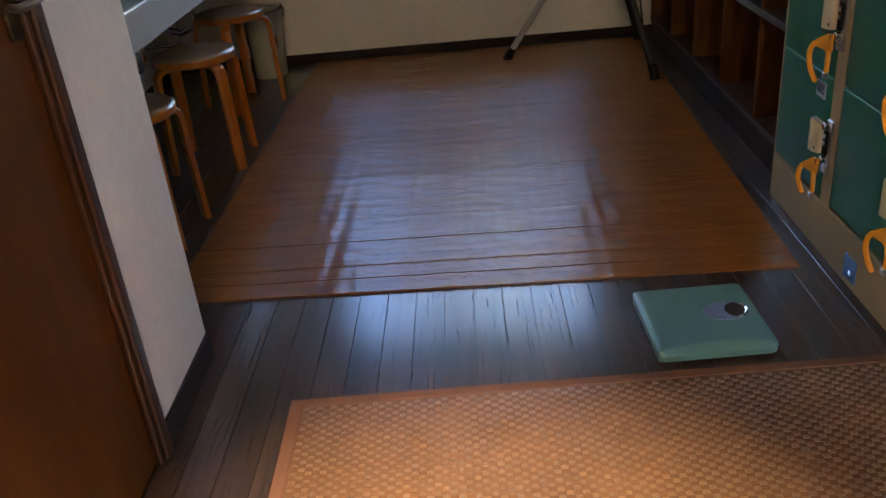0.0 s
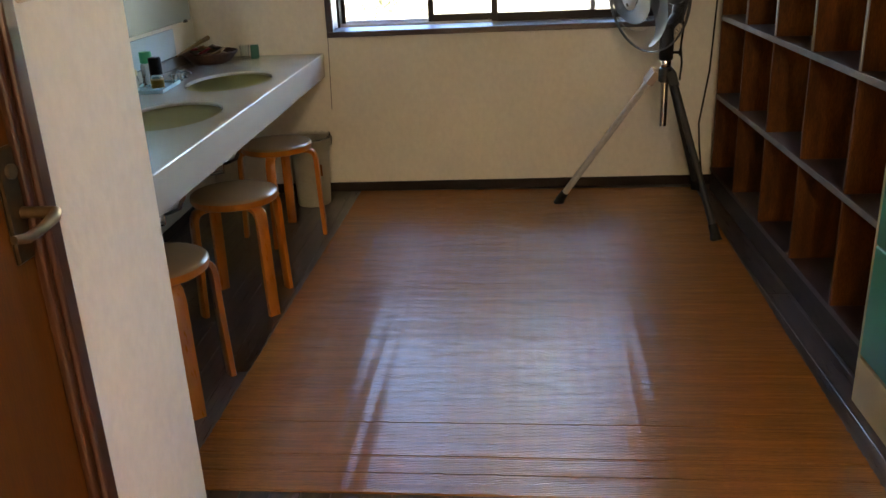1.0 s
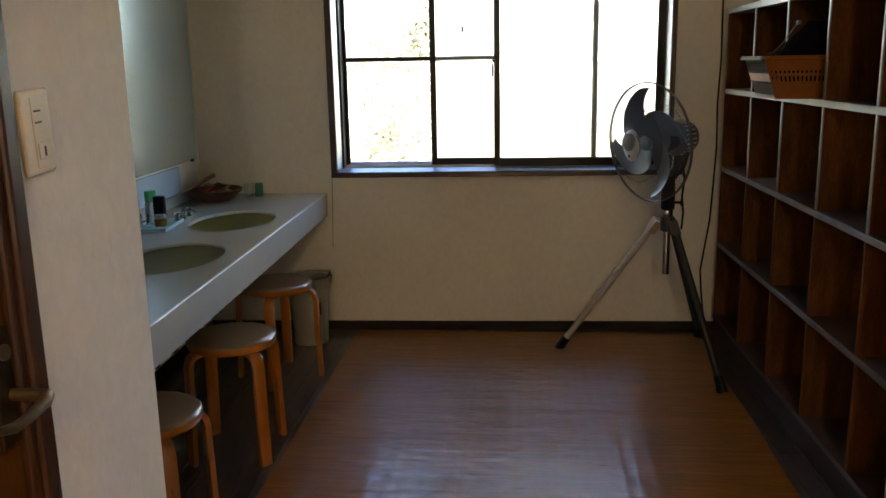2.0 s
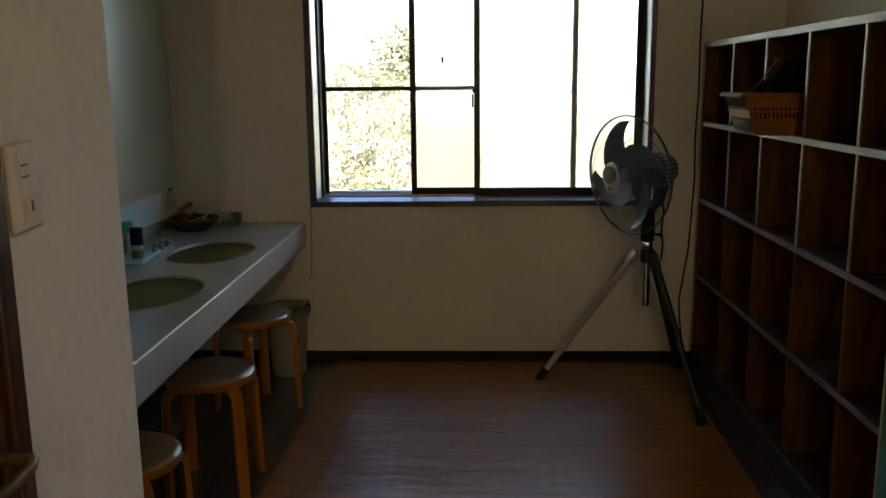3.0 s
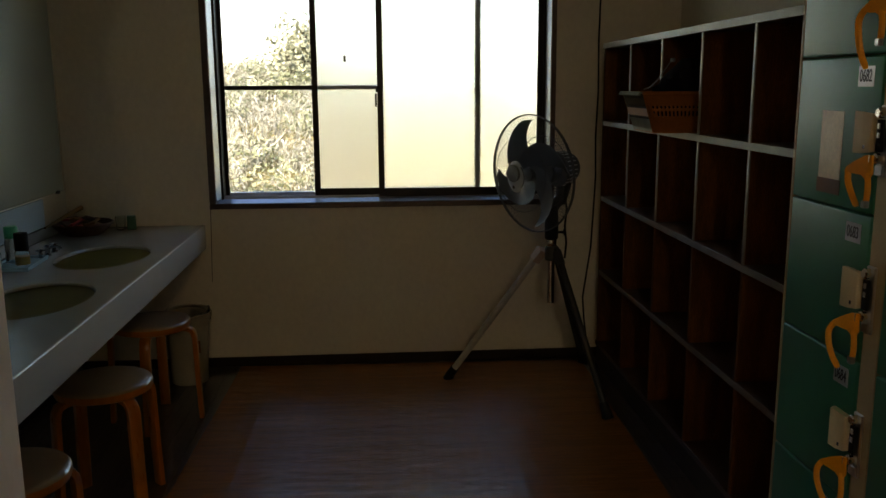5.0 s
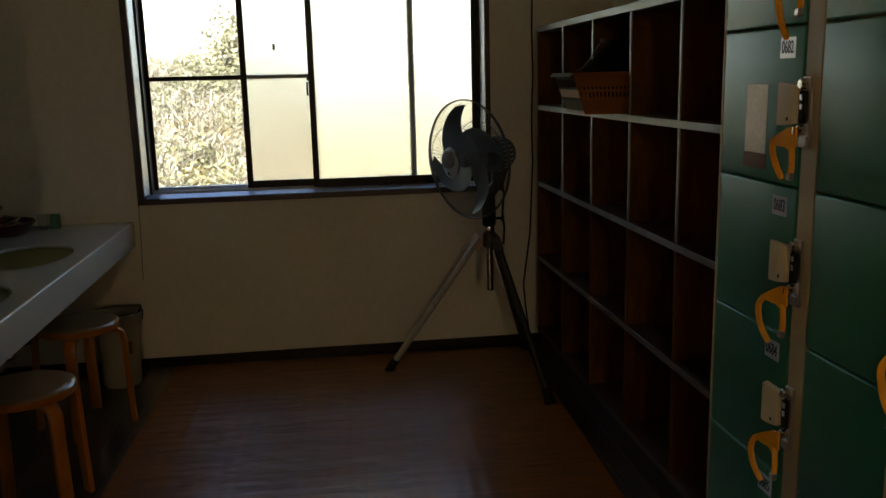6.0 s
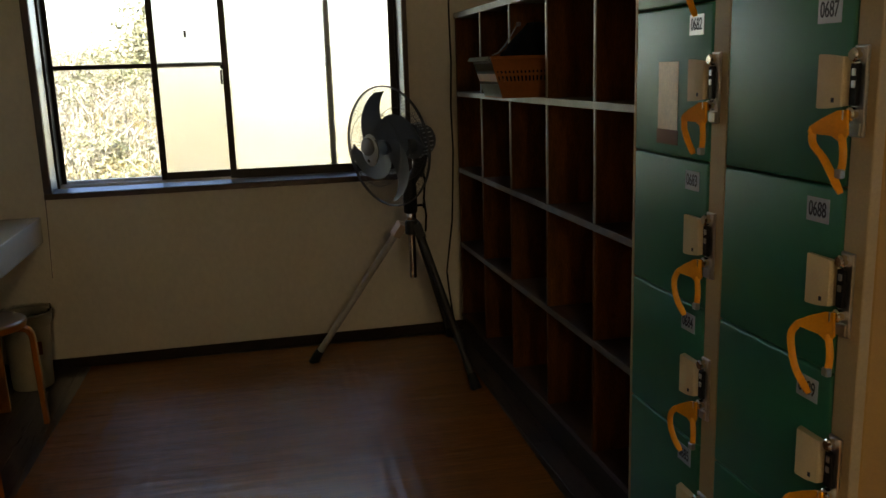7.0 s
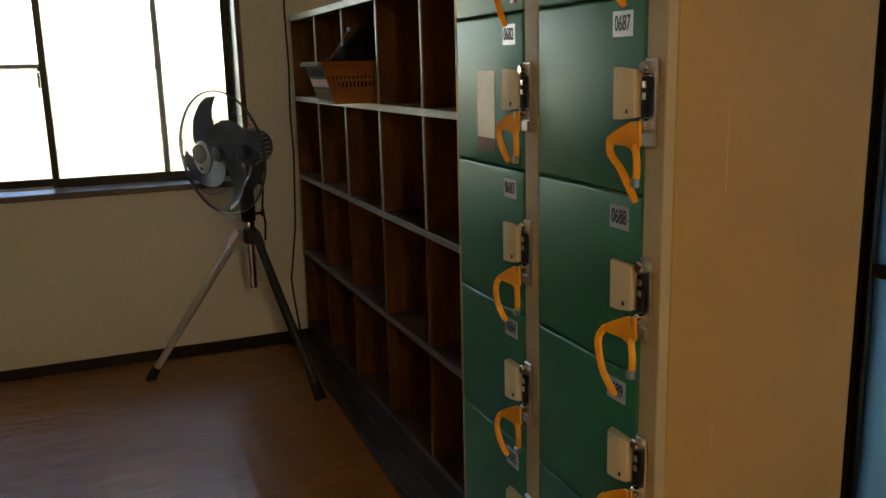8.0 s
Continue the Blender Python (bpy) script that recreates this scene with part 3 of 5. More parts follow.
def curve_through(ctrl, n=14):
    """Points on a smooth curve through ctrl."""
    ctrl = [Vector(p) for p in ctrl]
    full = [ctrl[0] * 2 - ctrl[1]] + ctrl + [ctrl[-1] * 2 - ctrl[-2]]
    out = []
    for i in range(len(ctrl) - 1):
        p0, p1, p2, p3 = full[i:i + 4]
        for k in range(n // (len(ctrl) - 1) + 1):
            t = k / (n // (len(ctrl) - 1) + 1)
            out.append(0.5 * ((2 * p1) + (p2 - p0) * t + (2 * p0 - 5 * p1 + 4 * p2 - p3) * t * t + (3 * p1 - p0 - 3 * p2 + p3) * t ** 3))
    return out + [ctrl[-1]]


def build_band(lock, at, shape):
    reach, deep, drift, straight = shape
    bm = bmesh.new()
    # three-cornered head between the key and the two strands
    hd = [(0.002, -0.007, 0.010), (-0.004, 0.008, 0.009), (-0.012, reach * 0.62, -0.006), (-0.018, reach * 0.98, -0.020), (-0.019, reach * 1.02, -0.030),
          (-0.013, reach * 0.66, -0.033), (-0.008, reach * 0.24, -0.034), (-0.004, -0.006, -0.046), (0.001, -0.012, -0.030)]
    a_, b_ = [[bm.verts.new(at + Vector(p) + Vector((0.0024 * q, 0, 0))) for p in hd] for q in (-1, 1)]
    m = len(hd)
    bm.faces.new(a_)
    bm.faces.new(list(reversed(b_)))
    for i in range(m):
        bm.faces.new((a_[i], a_[(i + 1) % m], b_[(i + 1) % m], b_[i]))
    side = Vector((-0.75, 0.55, 0.1)).normalized()
    if straight:
        left = [(-0.016, reach * 0.92, -0.024), (-0.019, reach * 0.80, -0.050), (-0.018, reach * 0.80 + drift * 0.45, -0.076), (-0.014, reach * 0.80 + drift, -deep)]
    else:
        left = [(-0.016, reach * 0.94, -0.022), (-0.024, reach * 1.12, -0.044), (-0.025, reach * 1.10, -0.070), (-0.021, reach * 0.90, -0.070 - (deep - 0.070) * 0.55), (-0.015, reach * 0.62 + drift * 0.5, -deep)]
    ribbon(bm, [at + p for p in curve_through(left)], 0.0135, 0.0045, side)
    right = [(-0.004, -0.002, -0.030), (-0.008, -0.014, -0.054), (-0.009, -0.016, -0.078), (-0.008, -0.010, -0.098)]
    ribbon(bm, [at + p for p in curve_through(right)], 0.0125, 0.0045, side)
    part("wristband", bm, ORANGE, lock, "orange rubber key wristband", smooth=True)
    boxpart("clip", (at.x - 0.016, at.x - 0.004, at.y - 0.020, at.y - 0.004, at.z - 0.104, at.z - 0.088), STEEL, lock, 0.002, "steel band clip")


def build_locker():
    L = thing("coin_locker", pose(LX, 0, 0), "ten-door steel coin locker, green doors, beige body", "locker")
    dx = LOCK_X1 - LX
    bm = bmesh.new()
    box(bm, 0.022, dx, LOCK_Y0, LOCK_Y1, 0.0, LOCK_H, bevel=0.003)
    part("body", bm, LAMPLIT_BEIGE, L, "beige enamelled steel body, lamp's warmth in its colour")
    # front frame
    for y0, y1 in ((LOCK_Y0, COLS[1][0]), (COLS[1][1], COLS[0][0]), (COLS[0][1], LOCK_Y1)):
        boxpart("upright", (0.0, 0.022, y0, y1, 0.150, LOCK_H - 0.03), DAYLIT_BEIGE, L, 0.002, "beige steel upright")
    boxpart("base", (0.0, 0.022, LOCK_Y0, LOCK_Y1, 0.0, 0.150), DAYLIT_BEIGE, L, 0.002, "scuffed beige steel base")
    boxpart("head_rail", (0.0, 0.022, LOCK_Y0, LOCK_Y1, LOCK_H - 0.03, LOCK_H), DAYLIT_BEIGE, L, 0.002)
    count = 681
    for c, (y0, y1) in enumerate(COLS):
        for r in range(5):
            z1, z0 = ROWS[r] - 0.0015, ROWS[r + 1] + 0.0015
            bm = bmesh.new()
            box(bm, -0.002, 0.021, y0 + 0.003, y1 - 0.003, z0, z1, bevel=0.006, seg=4)
            door = part("locker_door", bm, GREEN, L, "green enamelled locker door", smooth=True)
            # number plate
            ny, nz = y0 + 0.070, z1 - 0.046
            boxpart("number_plate", (-0.0035, -0.002, ny - 0.031, ny + 0.031, nz - 0.0225, nz + 0.0225), PAPER, door, 0, "glossy silver-white number plate")
            digits("%04d" % count, ny, nz, 0.031, -0.0042, door)
            count += 1
            # cream pull and chrome lock beside it
            hz = z1 - 0.166
            bm = bmesh.new()
            ys = (0.082, 0.076, 0.058, 0.030, 0.002, -0.001)
            out = (0.0, 0.009, 0.027, 0.025, 0.020, 0.0)
            half = (0.040, 0.043, 0.047, 0.047, 0.042, 0.040)
            lo = [bm.verts.new((-0.002 - a, y0 + b, hz - 0.002 - g)) for a, b, g in zip(out, ys, half)]
            hi = [bm.verts.new((-0.002 - a, y0 + b, hz + g - 0.002)) for a, b, g in zip(out, ys, half)]
            for i in range(6):
                bm.faces.new((lo[i], lo[(i + 1) % 6], hi[(i + 1) % 6], hi[i]))
            bm.faces.new(lo)
            bm.faces.new(list(reversed(hi)))
            bmesh.ops.bevel(bm, geom=list(bm.edges), offset=0.0016, segments=2, affect="EDGES")
            part("pull", bm, CREAM, door, "cream plastic door pull with a slanted grip")
            boxpart("pull_mark", (-0.0266, -0.0250, y0 + 0.017, y0 + 0.023, hz - 0.037, hz - 0.029), INK, door)
            fy = y0 - 0.020
            lock = boxpart("lock_plate", (-0.007, 0.0, fy - 0.017, fy + 0.017, hz - 0.095, hz + 0.058), STEEL, L, 0.002, "steel lock plate")
            boxpart("lock_body", (-0.016, -0.007, fy - 0.007, fy + 0.013, hz - 0.042, hz + 0.028), BLACK, lock, 0.002, "black lock slot block")
            for kz in (hz + 0.042, hz - 0.056):
                bm = bmesh.new()
                sweep(bm, [(-0.006, fy + 0.002, kz), (-0.020, fy + 0.002, kz), (-0.023, fy + 0.002, kz)], [0.012, 0.012, 0.009], 18)
                part("cylinder", bm, CHROME, lock, "chrome lock cylinder", smooth=True)
            for kz in (hz + 0.014, hz - 0.006):
                boxpart("coin_slot", (-0.0185, -0.0155, fy - 0.003, fy + 0.006, kz - 0.006, kz + 0.006), STEEL, lock, 0.001, "small steel window in the lock")
            boxpart("coin_return", (-0.012, -0.006, fy - 0.014, fy + 0.014, hz - 0.093, hz - 0.070), STEEL, lock, 0.002)
            # key with its orange wristband
            boxpart("key", (-0.034, -0.023, fy, fy + 0.004, hz - 0.066, hz - 0.048), CHROME, lock, 0.001, "steel key")
            at = Vector((-0.030, fy + 0.003, hz - 0.058))
            build_band(lock, at, BANDS[c][r])
    for xx, z0, z1 in ((0.135, 1.20, 1.36), (0.128, 0.70, 0.76)):
        boxpart("scratch", (xx, xx + 0.0022, LOCK_Y0 - 0.0004, LOCK_Y0 + 0.001, z0, z1), SCRATCH, L, 0, "pale scratch in the paint")
    boxpart("notice", (-0.0030, -0.0018, 1.968, 2.066, 1.256, 1.420), OLD_PAPER, L, 0, "faded paper label on a door")
    boxpart("notice_tape", (-0.0034, -0.0018, 1.964, 2.070, 1.222, 1.258), TAPE, L, 0, "brown strip of old tape")
    boxpart("coin_plate", (-0.003, 0.001, 1.545, 1.615, 0.022, 0.088), BLUE, L, 0.001, "blue plate on the base")
    bm = bmesh.new()
    sweep(bm, [(-0.003, 1.565, 0.052), (-0.009, 1.565, 0.052)], 0.007, 14)
    part("knob", bm, CHROME, L, smooth=True)


build_locker()


# ---- wash counter ----
CX0, CX1, CZ, CB = XL + 0.002, -0.903, 0.777, 0.648
SINKS = ((-1.170, 3.69), (-1.170, 2.945), (-1.170, 2.20))
SA, SB = 0.180, 0.264


def build_counter():
    c = thing("wash_counter", pose(0, 0, 0), "long off-white cast marble wash counter on wall", "counter")
    bm = bmesh.new()
    n = 64
    cuts = [YA + 0.004, 1.8275, 2.5725, 3.3175, 4.0625, YF - 0.003]
    for sx, sy in SINKS:
        y0, y1 = sy - 0.3725, sy + 0.3725
        ang = sorted({k * math.tau / n for k in range(n)} | {math.atan2(yy - sy, xx - sx) % math.tau for xx in (CX0, CX1 - 0.012) for yy in (y0, y1)})
        tops, ins = [], []
        for a in ang:
            ca, sa = math.cos(a), math.sin(a)
            k = min(((CX1 - 0.012 - sx) / ca if ca > 0 else (CX0 - sx) / ca) if abs(ca) > 1e-9 else 1e9,
                    ((y1 - sy) / sa if sa > 0 else (y0 - sy) / sa) if abs(sa) > 1e-9 else 1e9)
            tops.append((sx + ca * k, sy + sa * k))
            ins.append((sx + SA * ca, sy + SB * sa))
        lip = 0.006
        o = [bm.verts.new((x, y, CZ)) for x, y in tops]
        i1 = [bm.verts.new((sx + (x - sx) * (1 + lip / SA), sy + (y - sy) * (1 + lip / SB), CZ)) for x, y in ins]
        i2 = [bm.verts.new((x, y, CZ - lip)) for x, y in ins]
        i3 = [bm.verts.new((x, y, CZ - 0.013)) for x, y in ins]
        m = len(ang)
        for k in range(m):
            j = (k + 1) % m
            for p, q in ((o, i1), (i1, i2), (i2, i3)):
                bm.faces.new((p[k], p[j], q[j], q[k]))
    for ya, yb in ((cuts[0], cuts[1]), (cuts[4], cuts[5])):
        bm.faces.new([bm.verts.new(p) for p in ((CX0, ya, CZ), (CX1 - 0.012, ya, CZ), (CX1 - 0.012, yb, CZ), (CX0, yb, CZ))])
    bmesh.ops.remove_doubles(bm, verts=bm.verts, dist=1e-4)
    part("countertop", bm, STONE, c, "glossy off-white cast marble top with oval holes")
    bm = bmesh.new()
    # apron with a rounded top edge
    prof = [(CX1 - 0.012, CZ), (CX1 - 0.006, CZ), (CX1 - 0.0028, CZ - 0.0009), (CX1 - 0.0009, CZ - 0.0028), (CX1, CZ - 0.006), (CX1 - 0.002, CB + 0.004), (CX1 - 0.006, CB), (CX1 - 0.030, CB), (CX1 - 0.030, CZ - 0.03), (CX1 - 0.012, CZ - 0.03)]
    a_, b_ = [[bm.verts.new((x, y, z)) for x, z in prof] for y in (YA + 0.004, YF - 0.003)]
    k = len(prof)
    for i in range(k):
        bm.faces.new((a_[i], a_[(i + 1) % k], b_[(i + 1) % k], b_[i]))
    bm.faces.new(a_)
    bm.faces.new(list(reversed(b_)))
    part("apron", bm, STONE, c, "off-white cast marble apron", smooth=True)
    boxpart("upstand", (CX0, CX0 + 0.018, YA + 0.004, YF - 0.003, CZ, CZ + 0.055), STONE, c, 0.003)
    for sx, sy in SINKS:
        bm = bmesh.new()
        lathe(bm, [(1.03, CZ - 0.0145), (1.0, CZ - 0.0142), (0.98, CZ - 0.035), (0.91, CZ - 0.09), (0.72, CZ - 0.145), (0.4, CZ - 0.158), (0.10, CZ - 0.162)], 56, sx, sy, SA, SB)
        basin = part("basin", bm, OLIVE, c, "olive green glazed oval basin", smooth=True)
        bm = bmesh.new()
        lathe(bm, [(0.022, CZ - 0.161), (0.024, CZ - 0.157), (0.016, CZ - 0.156), (0.004, CZ - 0.158)], 20, sx, sy)
        part("drain", bm, CHROME, basin, smooth=True)
        bm = bmesh.new()
        sweep(bm, [(sx - SA * 0.93, sy - 0.02, CZ - 0.062), (sx - SA * 0.90, sy - 0.02, CZ - 0.064)], 0.010, 14)
        part("overflow", bm, BLACK, basin, smooth=True)
        # waste pipe
        bm = bmesh.new()
        sweep(bm, [(sx, sy, CZ - 0.16), (sx, sy, 0.46), (sx - 0.02, sy, 0.42), (sx - 0.07, sy, 0.40), (sx - 0.12, sy, 0.42), (sx - 0.16, sy, 0.45), (XL + 0.002, sy, 0.45)], 0.016, 12)
        part("waste_pipe", bm, CHROME, c, "chrome waste pipe under the basin", smooth=True)
    return c


build_counter()


def build_faucet(sx, sy):
    f = thing("faucet", pose(sx - SA - 0.070, sy + 0.05, CZ) @ Matrix.Diagonal((0.72, 0.80, 0.72, 1)), "chrome two-handle basin faucet on the counter", "faucet", group="basin faucets")
    bm = bmesh.new()
    lathe(bm, [(0.024, 0), (0.024, 0.006), (0.016, 0.012), (0.014, 0.045), (0.017, 0.05), (0.012, 0.062), (0.004, 0.066)], 20)
    part("body", bm, DULL_CHROME, f, smooth=True)
    bm = bmesh.new()
    sweep(bm, [(0.0, 0, 0.040), (0.02, 0, 0.052), (0.05, 0, 0.056), (0.075, 0, 0.050), (0.080, 0, 0.038)], [0.009, 0.009, 0.008, 0.008, 0.008], 12)
    part("spout", bm, DULL_CHROME, f, smooth=True)
    for s in (-1, 1):
        bm = bmesh.new()
        lathe(bm, [(0.020, 0), (0.020, 0.006), (0.011, 0.012), (0.010, 0.040), (0.014, 0.044), (0.012, 0.056), (0.004, 0.058)], 18, 0.0, s * 0.095)
        tap = part("tap", bm, DULL_CHROME, f, smooth=True)
        bm = bmesh.new()
        for a in (0.4, 0.4 + math.pi / 2):
            dx, dy = 0.026 * math.cos(a), 0.026 * math.sin(a)
            sweep(bm, [(-dx, s * 0.095 - dy, 0.049), (dx, s * 0.095 + dy, 0.049)], 0.0036, 8)
        part("cross_handle", bm, DULL_CHROME, tap, smooth=True)


for sx, sy in SINKS:
    build_faucet(sx, sy)


# thin chrome supply tubes under the basins
def build_supply(sx, sy):
    f = thing("supply_tube", pose(sx - 0.085, sy, 0), "thin chrome supply tubes under the wash counter", "pipe", group="supply tubes under the counter")
    bm = bmesh.new()
    sweep(bm, [(0, 0, 0.649), (0.002, 0, 0.56), (-0.001, 0.002, 0.46), (0, 0, 0.350)], 0.0048, 10)
    part("straight_tube", bm, CHROME, f, "straight chrome tube", smooth=True)
    bm = bmesh.new()
    sweep(bm, [(-0.060, 0, 0.649), (-0.058, 0, 0.52), (-0.055, 0, 0.440), (-0.045, -0.004, 0.412), (-0.030, -0.008, 0.405)], 0.0048, 10)
    bend = part("bent_tube", bm, CHROME, f, "hooked chrome tube", smooth=True)
    bm = bmesh.new()
    bmesh.ops.create_uvsphere(bm, u_segments=14, v_segments=10, radius=0.011, matrix=Matrix.Translation((-0.026, -0.009, 0.405)))
    part("valve", bm, CHROME, bend, "small chrome valve knob", smooth=True)
    bm = bmesh.new()
    sweep(bm, [(0, 0, 0.354), (-0.05, 0, 0.345), (-0.328, 0, 0.345)], 0.010, 12)
    part("stop_valve", bm, CHROME, f, "chrome pipe from the wall", smooth=True)


for sx, sy in SINKS:
    build_supply(sx, sy)

# mirror cabinet and splash panel on the west wall
mir = thing("mirror_cabinet", pose(XL, 0, 0), "wide shallow wall cabinet with a hazy mirror front", "mirror")
boxpart("body", (0.0, 0.134, 1.75, 4.098, 1.019, 1.95), SPLASH, mir, 0.003, "pale cabinet body")
boxpart("glass", (0.134, 0.140, 1.752, 4.103, 1.016, 1.948), MIRROR, mir, 0.001, "hazy silvered glass")
for y in (2.0, 2.84, 4.03):
    boxpart("clip", (0.130, 0.146, y - 0.010, y + 0.010, 1.009, 1.023), SLOT, mir, 0.001, "small dark mirror clip")
spl = bmesh.new()
box(spl, XL, XL + 0.012, 1.75, 4.180, CZ + 0.056, 0.966, bevel=0.001)
single("splash_panel", spl, SPLASH, "pale splash panel below the mirror, blued with sky reflection", "panel", kind="structure")


# ---- stools ----
def build_stool(x, y, turn, label):
    s = thing("stool", pose(x, y, 0, 0, 0, turn), label, "stool", group="stools at the wash counter")
    h, r = 0.471, 0.167
    bm = bmesh.new()
    lathe(bm, [(r - 0.010, h - 0.040), (r - 0.003, h - 0.036), (r, h - 0.026), (r, h - 0.012)], 48)
    part("seat", bm, STOOL_WOOD, s, "orange lacquered bent plywood seat ring", smooth=True)
    bm = bmesh.new()
    lathe(bm, [(r, h - 0.012), (r - 0.002, h - 0.0075), (r - 0.007, h - 0.0042), (r - 0.016, h - 0.0018), (r - 0.030, h - 0.0002), (r - 0.055, h + 0.0008), (0.02, h + 0.0012)], 56)
    part("seat_top", bm, STOOL_TOP, s, "glossy brown seat top", smooth=True)
    for k in range(4):
        a = math.pi / 4 + k * math.pi / 2
        ca, sa = math.cos(a), math.sin(a)
        pts = []
        # out under the seat, round the bend, down to the foot
        for d, z in ((0.075, h - 0.046), (0.125, h - 0.046), (0.150, h - 0.048), (0.168, h - 0.056), (0.178, h - 0.072), (0.182, h - 0.095), (0.186, 0.22), (0.194, 0.0)):
            pts.append((ca * d, sa * d, z))
        bm = bmesh.new()
        rings = []
        for i, p in enumerate(pts):
            p = Vector(p)
            q = (Vector(pts[min(i + 1, 7)]) - Vector(pts[max(i - 1, 0)])).normalized()
            side = Vector((-sa, ca, 0))
            nrm = side.cross(q).normalized()
            w, t = 0.022 - 0.003 * (i == 0), 0.0105
            if i == 7:
                nrm = Vector((-ca, -sa, 0))
            rings.append([bm.verts.new(p + side * u * w + nrm * v * t) for u, v in ((-1, -0.8), (-0.86, -1), (0.86, -1), (1, -0.8), (1, 0.8), (0.86, 1), (-0.86, 1), (-1, 0.8))])
        for i in range(7):
            for j in range(8):
                bm.faces.new((rings[i][j], rings[i][(j + 1) % 8], rings[i + 1][(j + 1) % 8], rings[i + 1][j]))
        bm.faces.new(rings[0])
        bm.faces.new(rings[-1])
        part("leg", bm, STOOL_WOOD, s, "", smooth=True)
    return s


build_stool(-1.012, 2.258, -4, "round bentwood stool, orange lacquer, beside the short wall")
build_stool(-0.978, 2.985, 2, "round bentwood stool, orange lacquer, at the middle basin")
build_stool(-1.014, 3.780, -41, "round bentwood stool, orange lacquer, beside the bin")


# ---- waste bin ----
b = thing("waste_bin", pose(-0.980, 4.296, 0), "grey-beige plastic waste bin lined with a bag", "bin")
bm = bmesh.new()
lathe(bm, [(0.086, 0.0), (0.090, 0.004), (0.106, 0.350), (0.110, 0.352), (0.110, 0.362), (0.103, 0.362), (0.086, 0.02), (0.02, 0.018)], 36)
part("body", bm, BIN, b, smooth=True)
bm = bmesh.new()
rb = random.Random(9)
n = 40
rings = []
for r, z, j in ((0.098, 0.32, 0.0), (0.106, 0.364, 0.002), (0.114, 0.376, 0.008), (0.119, 0.355, 0.008), (0.117, 0.312, 0.012)):
    rings.append([bm.verts.new(((r + rb.uniform(-j, j)) * math.cos(k * math.tau / n), (r + rb.uniform(-j, j)) * math.sin(k * math.tau / n), z + rb.uniform(-j, j))) for k in range(n)])
for i in range(4):
    for k in range(n):
        bm.faces.new((rings[i][k], rings[i][(k + 1) % n], rings[i + 1][(k + 1) % n], rings[i + 1][k]))
part("liner", bm, BAG, b, "thin clear plastic bag folded over the rim", smooth=True)
bm = bmesh.new()
sweep(bm, [(0.060, -0.080, 0.205), (0.0602, -0.0845, 0.205)], 0.01, flat=(0.034, 0.062))
part("sticker", bm, BASKET, b, "small brown sticker")


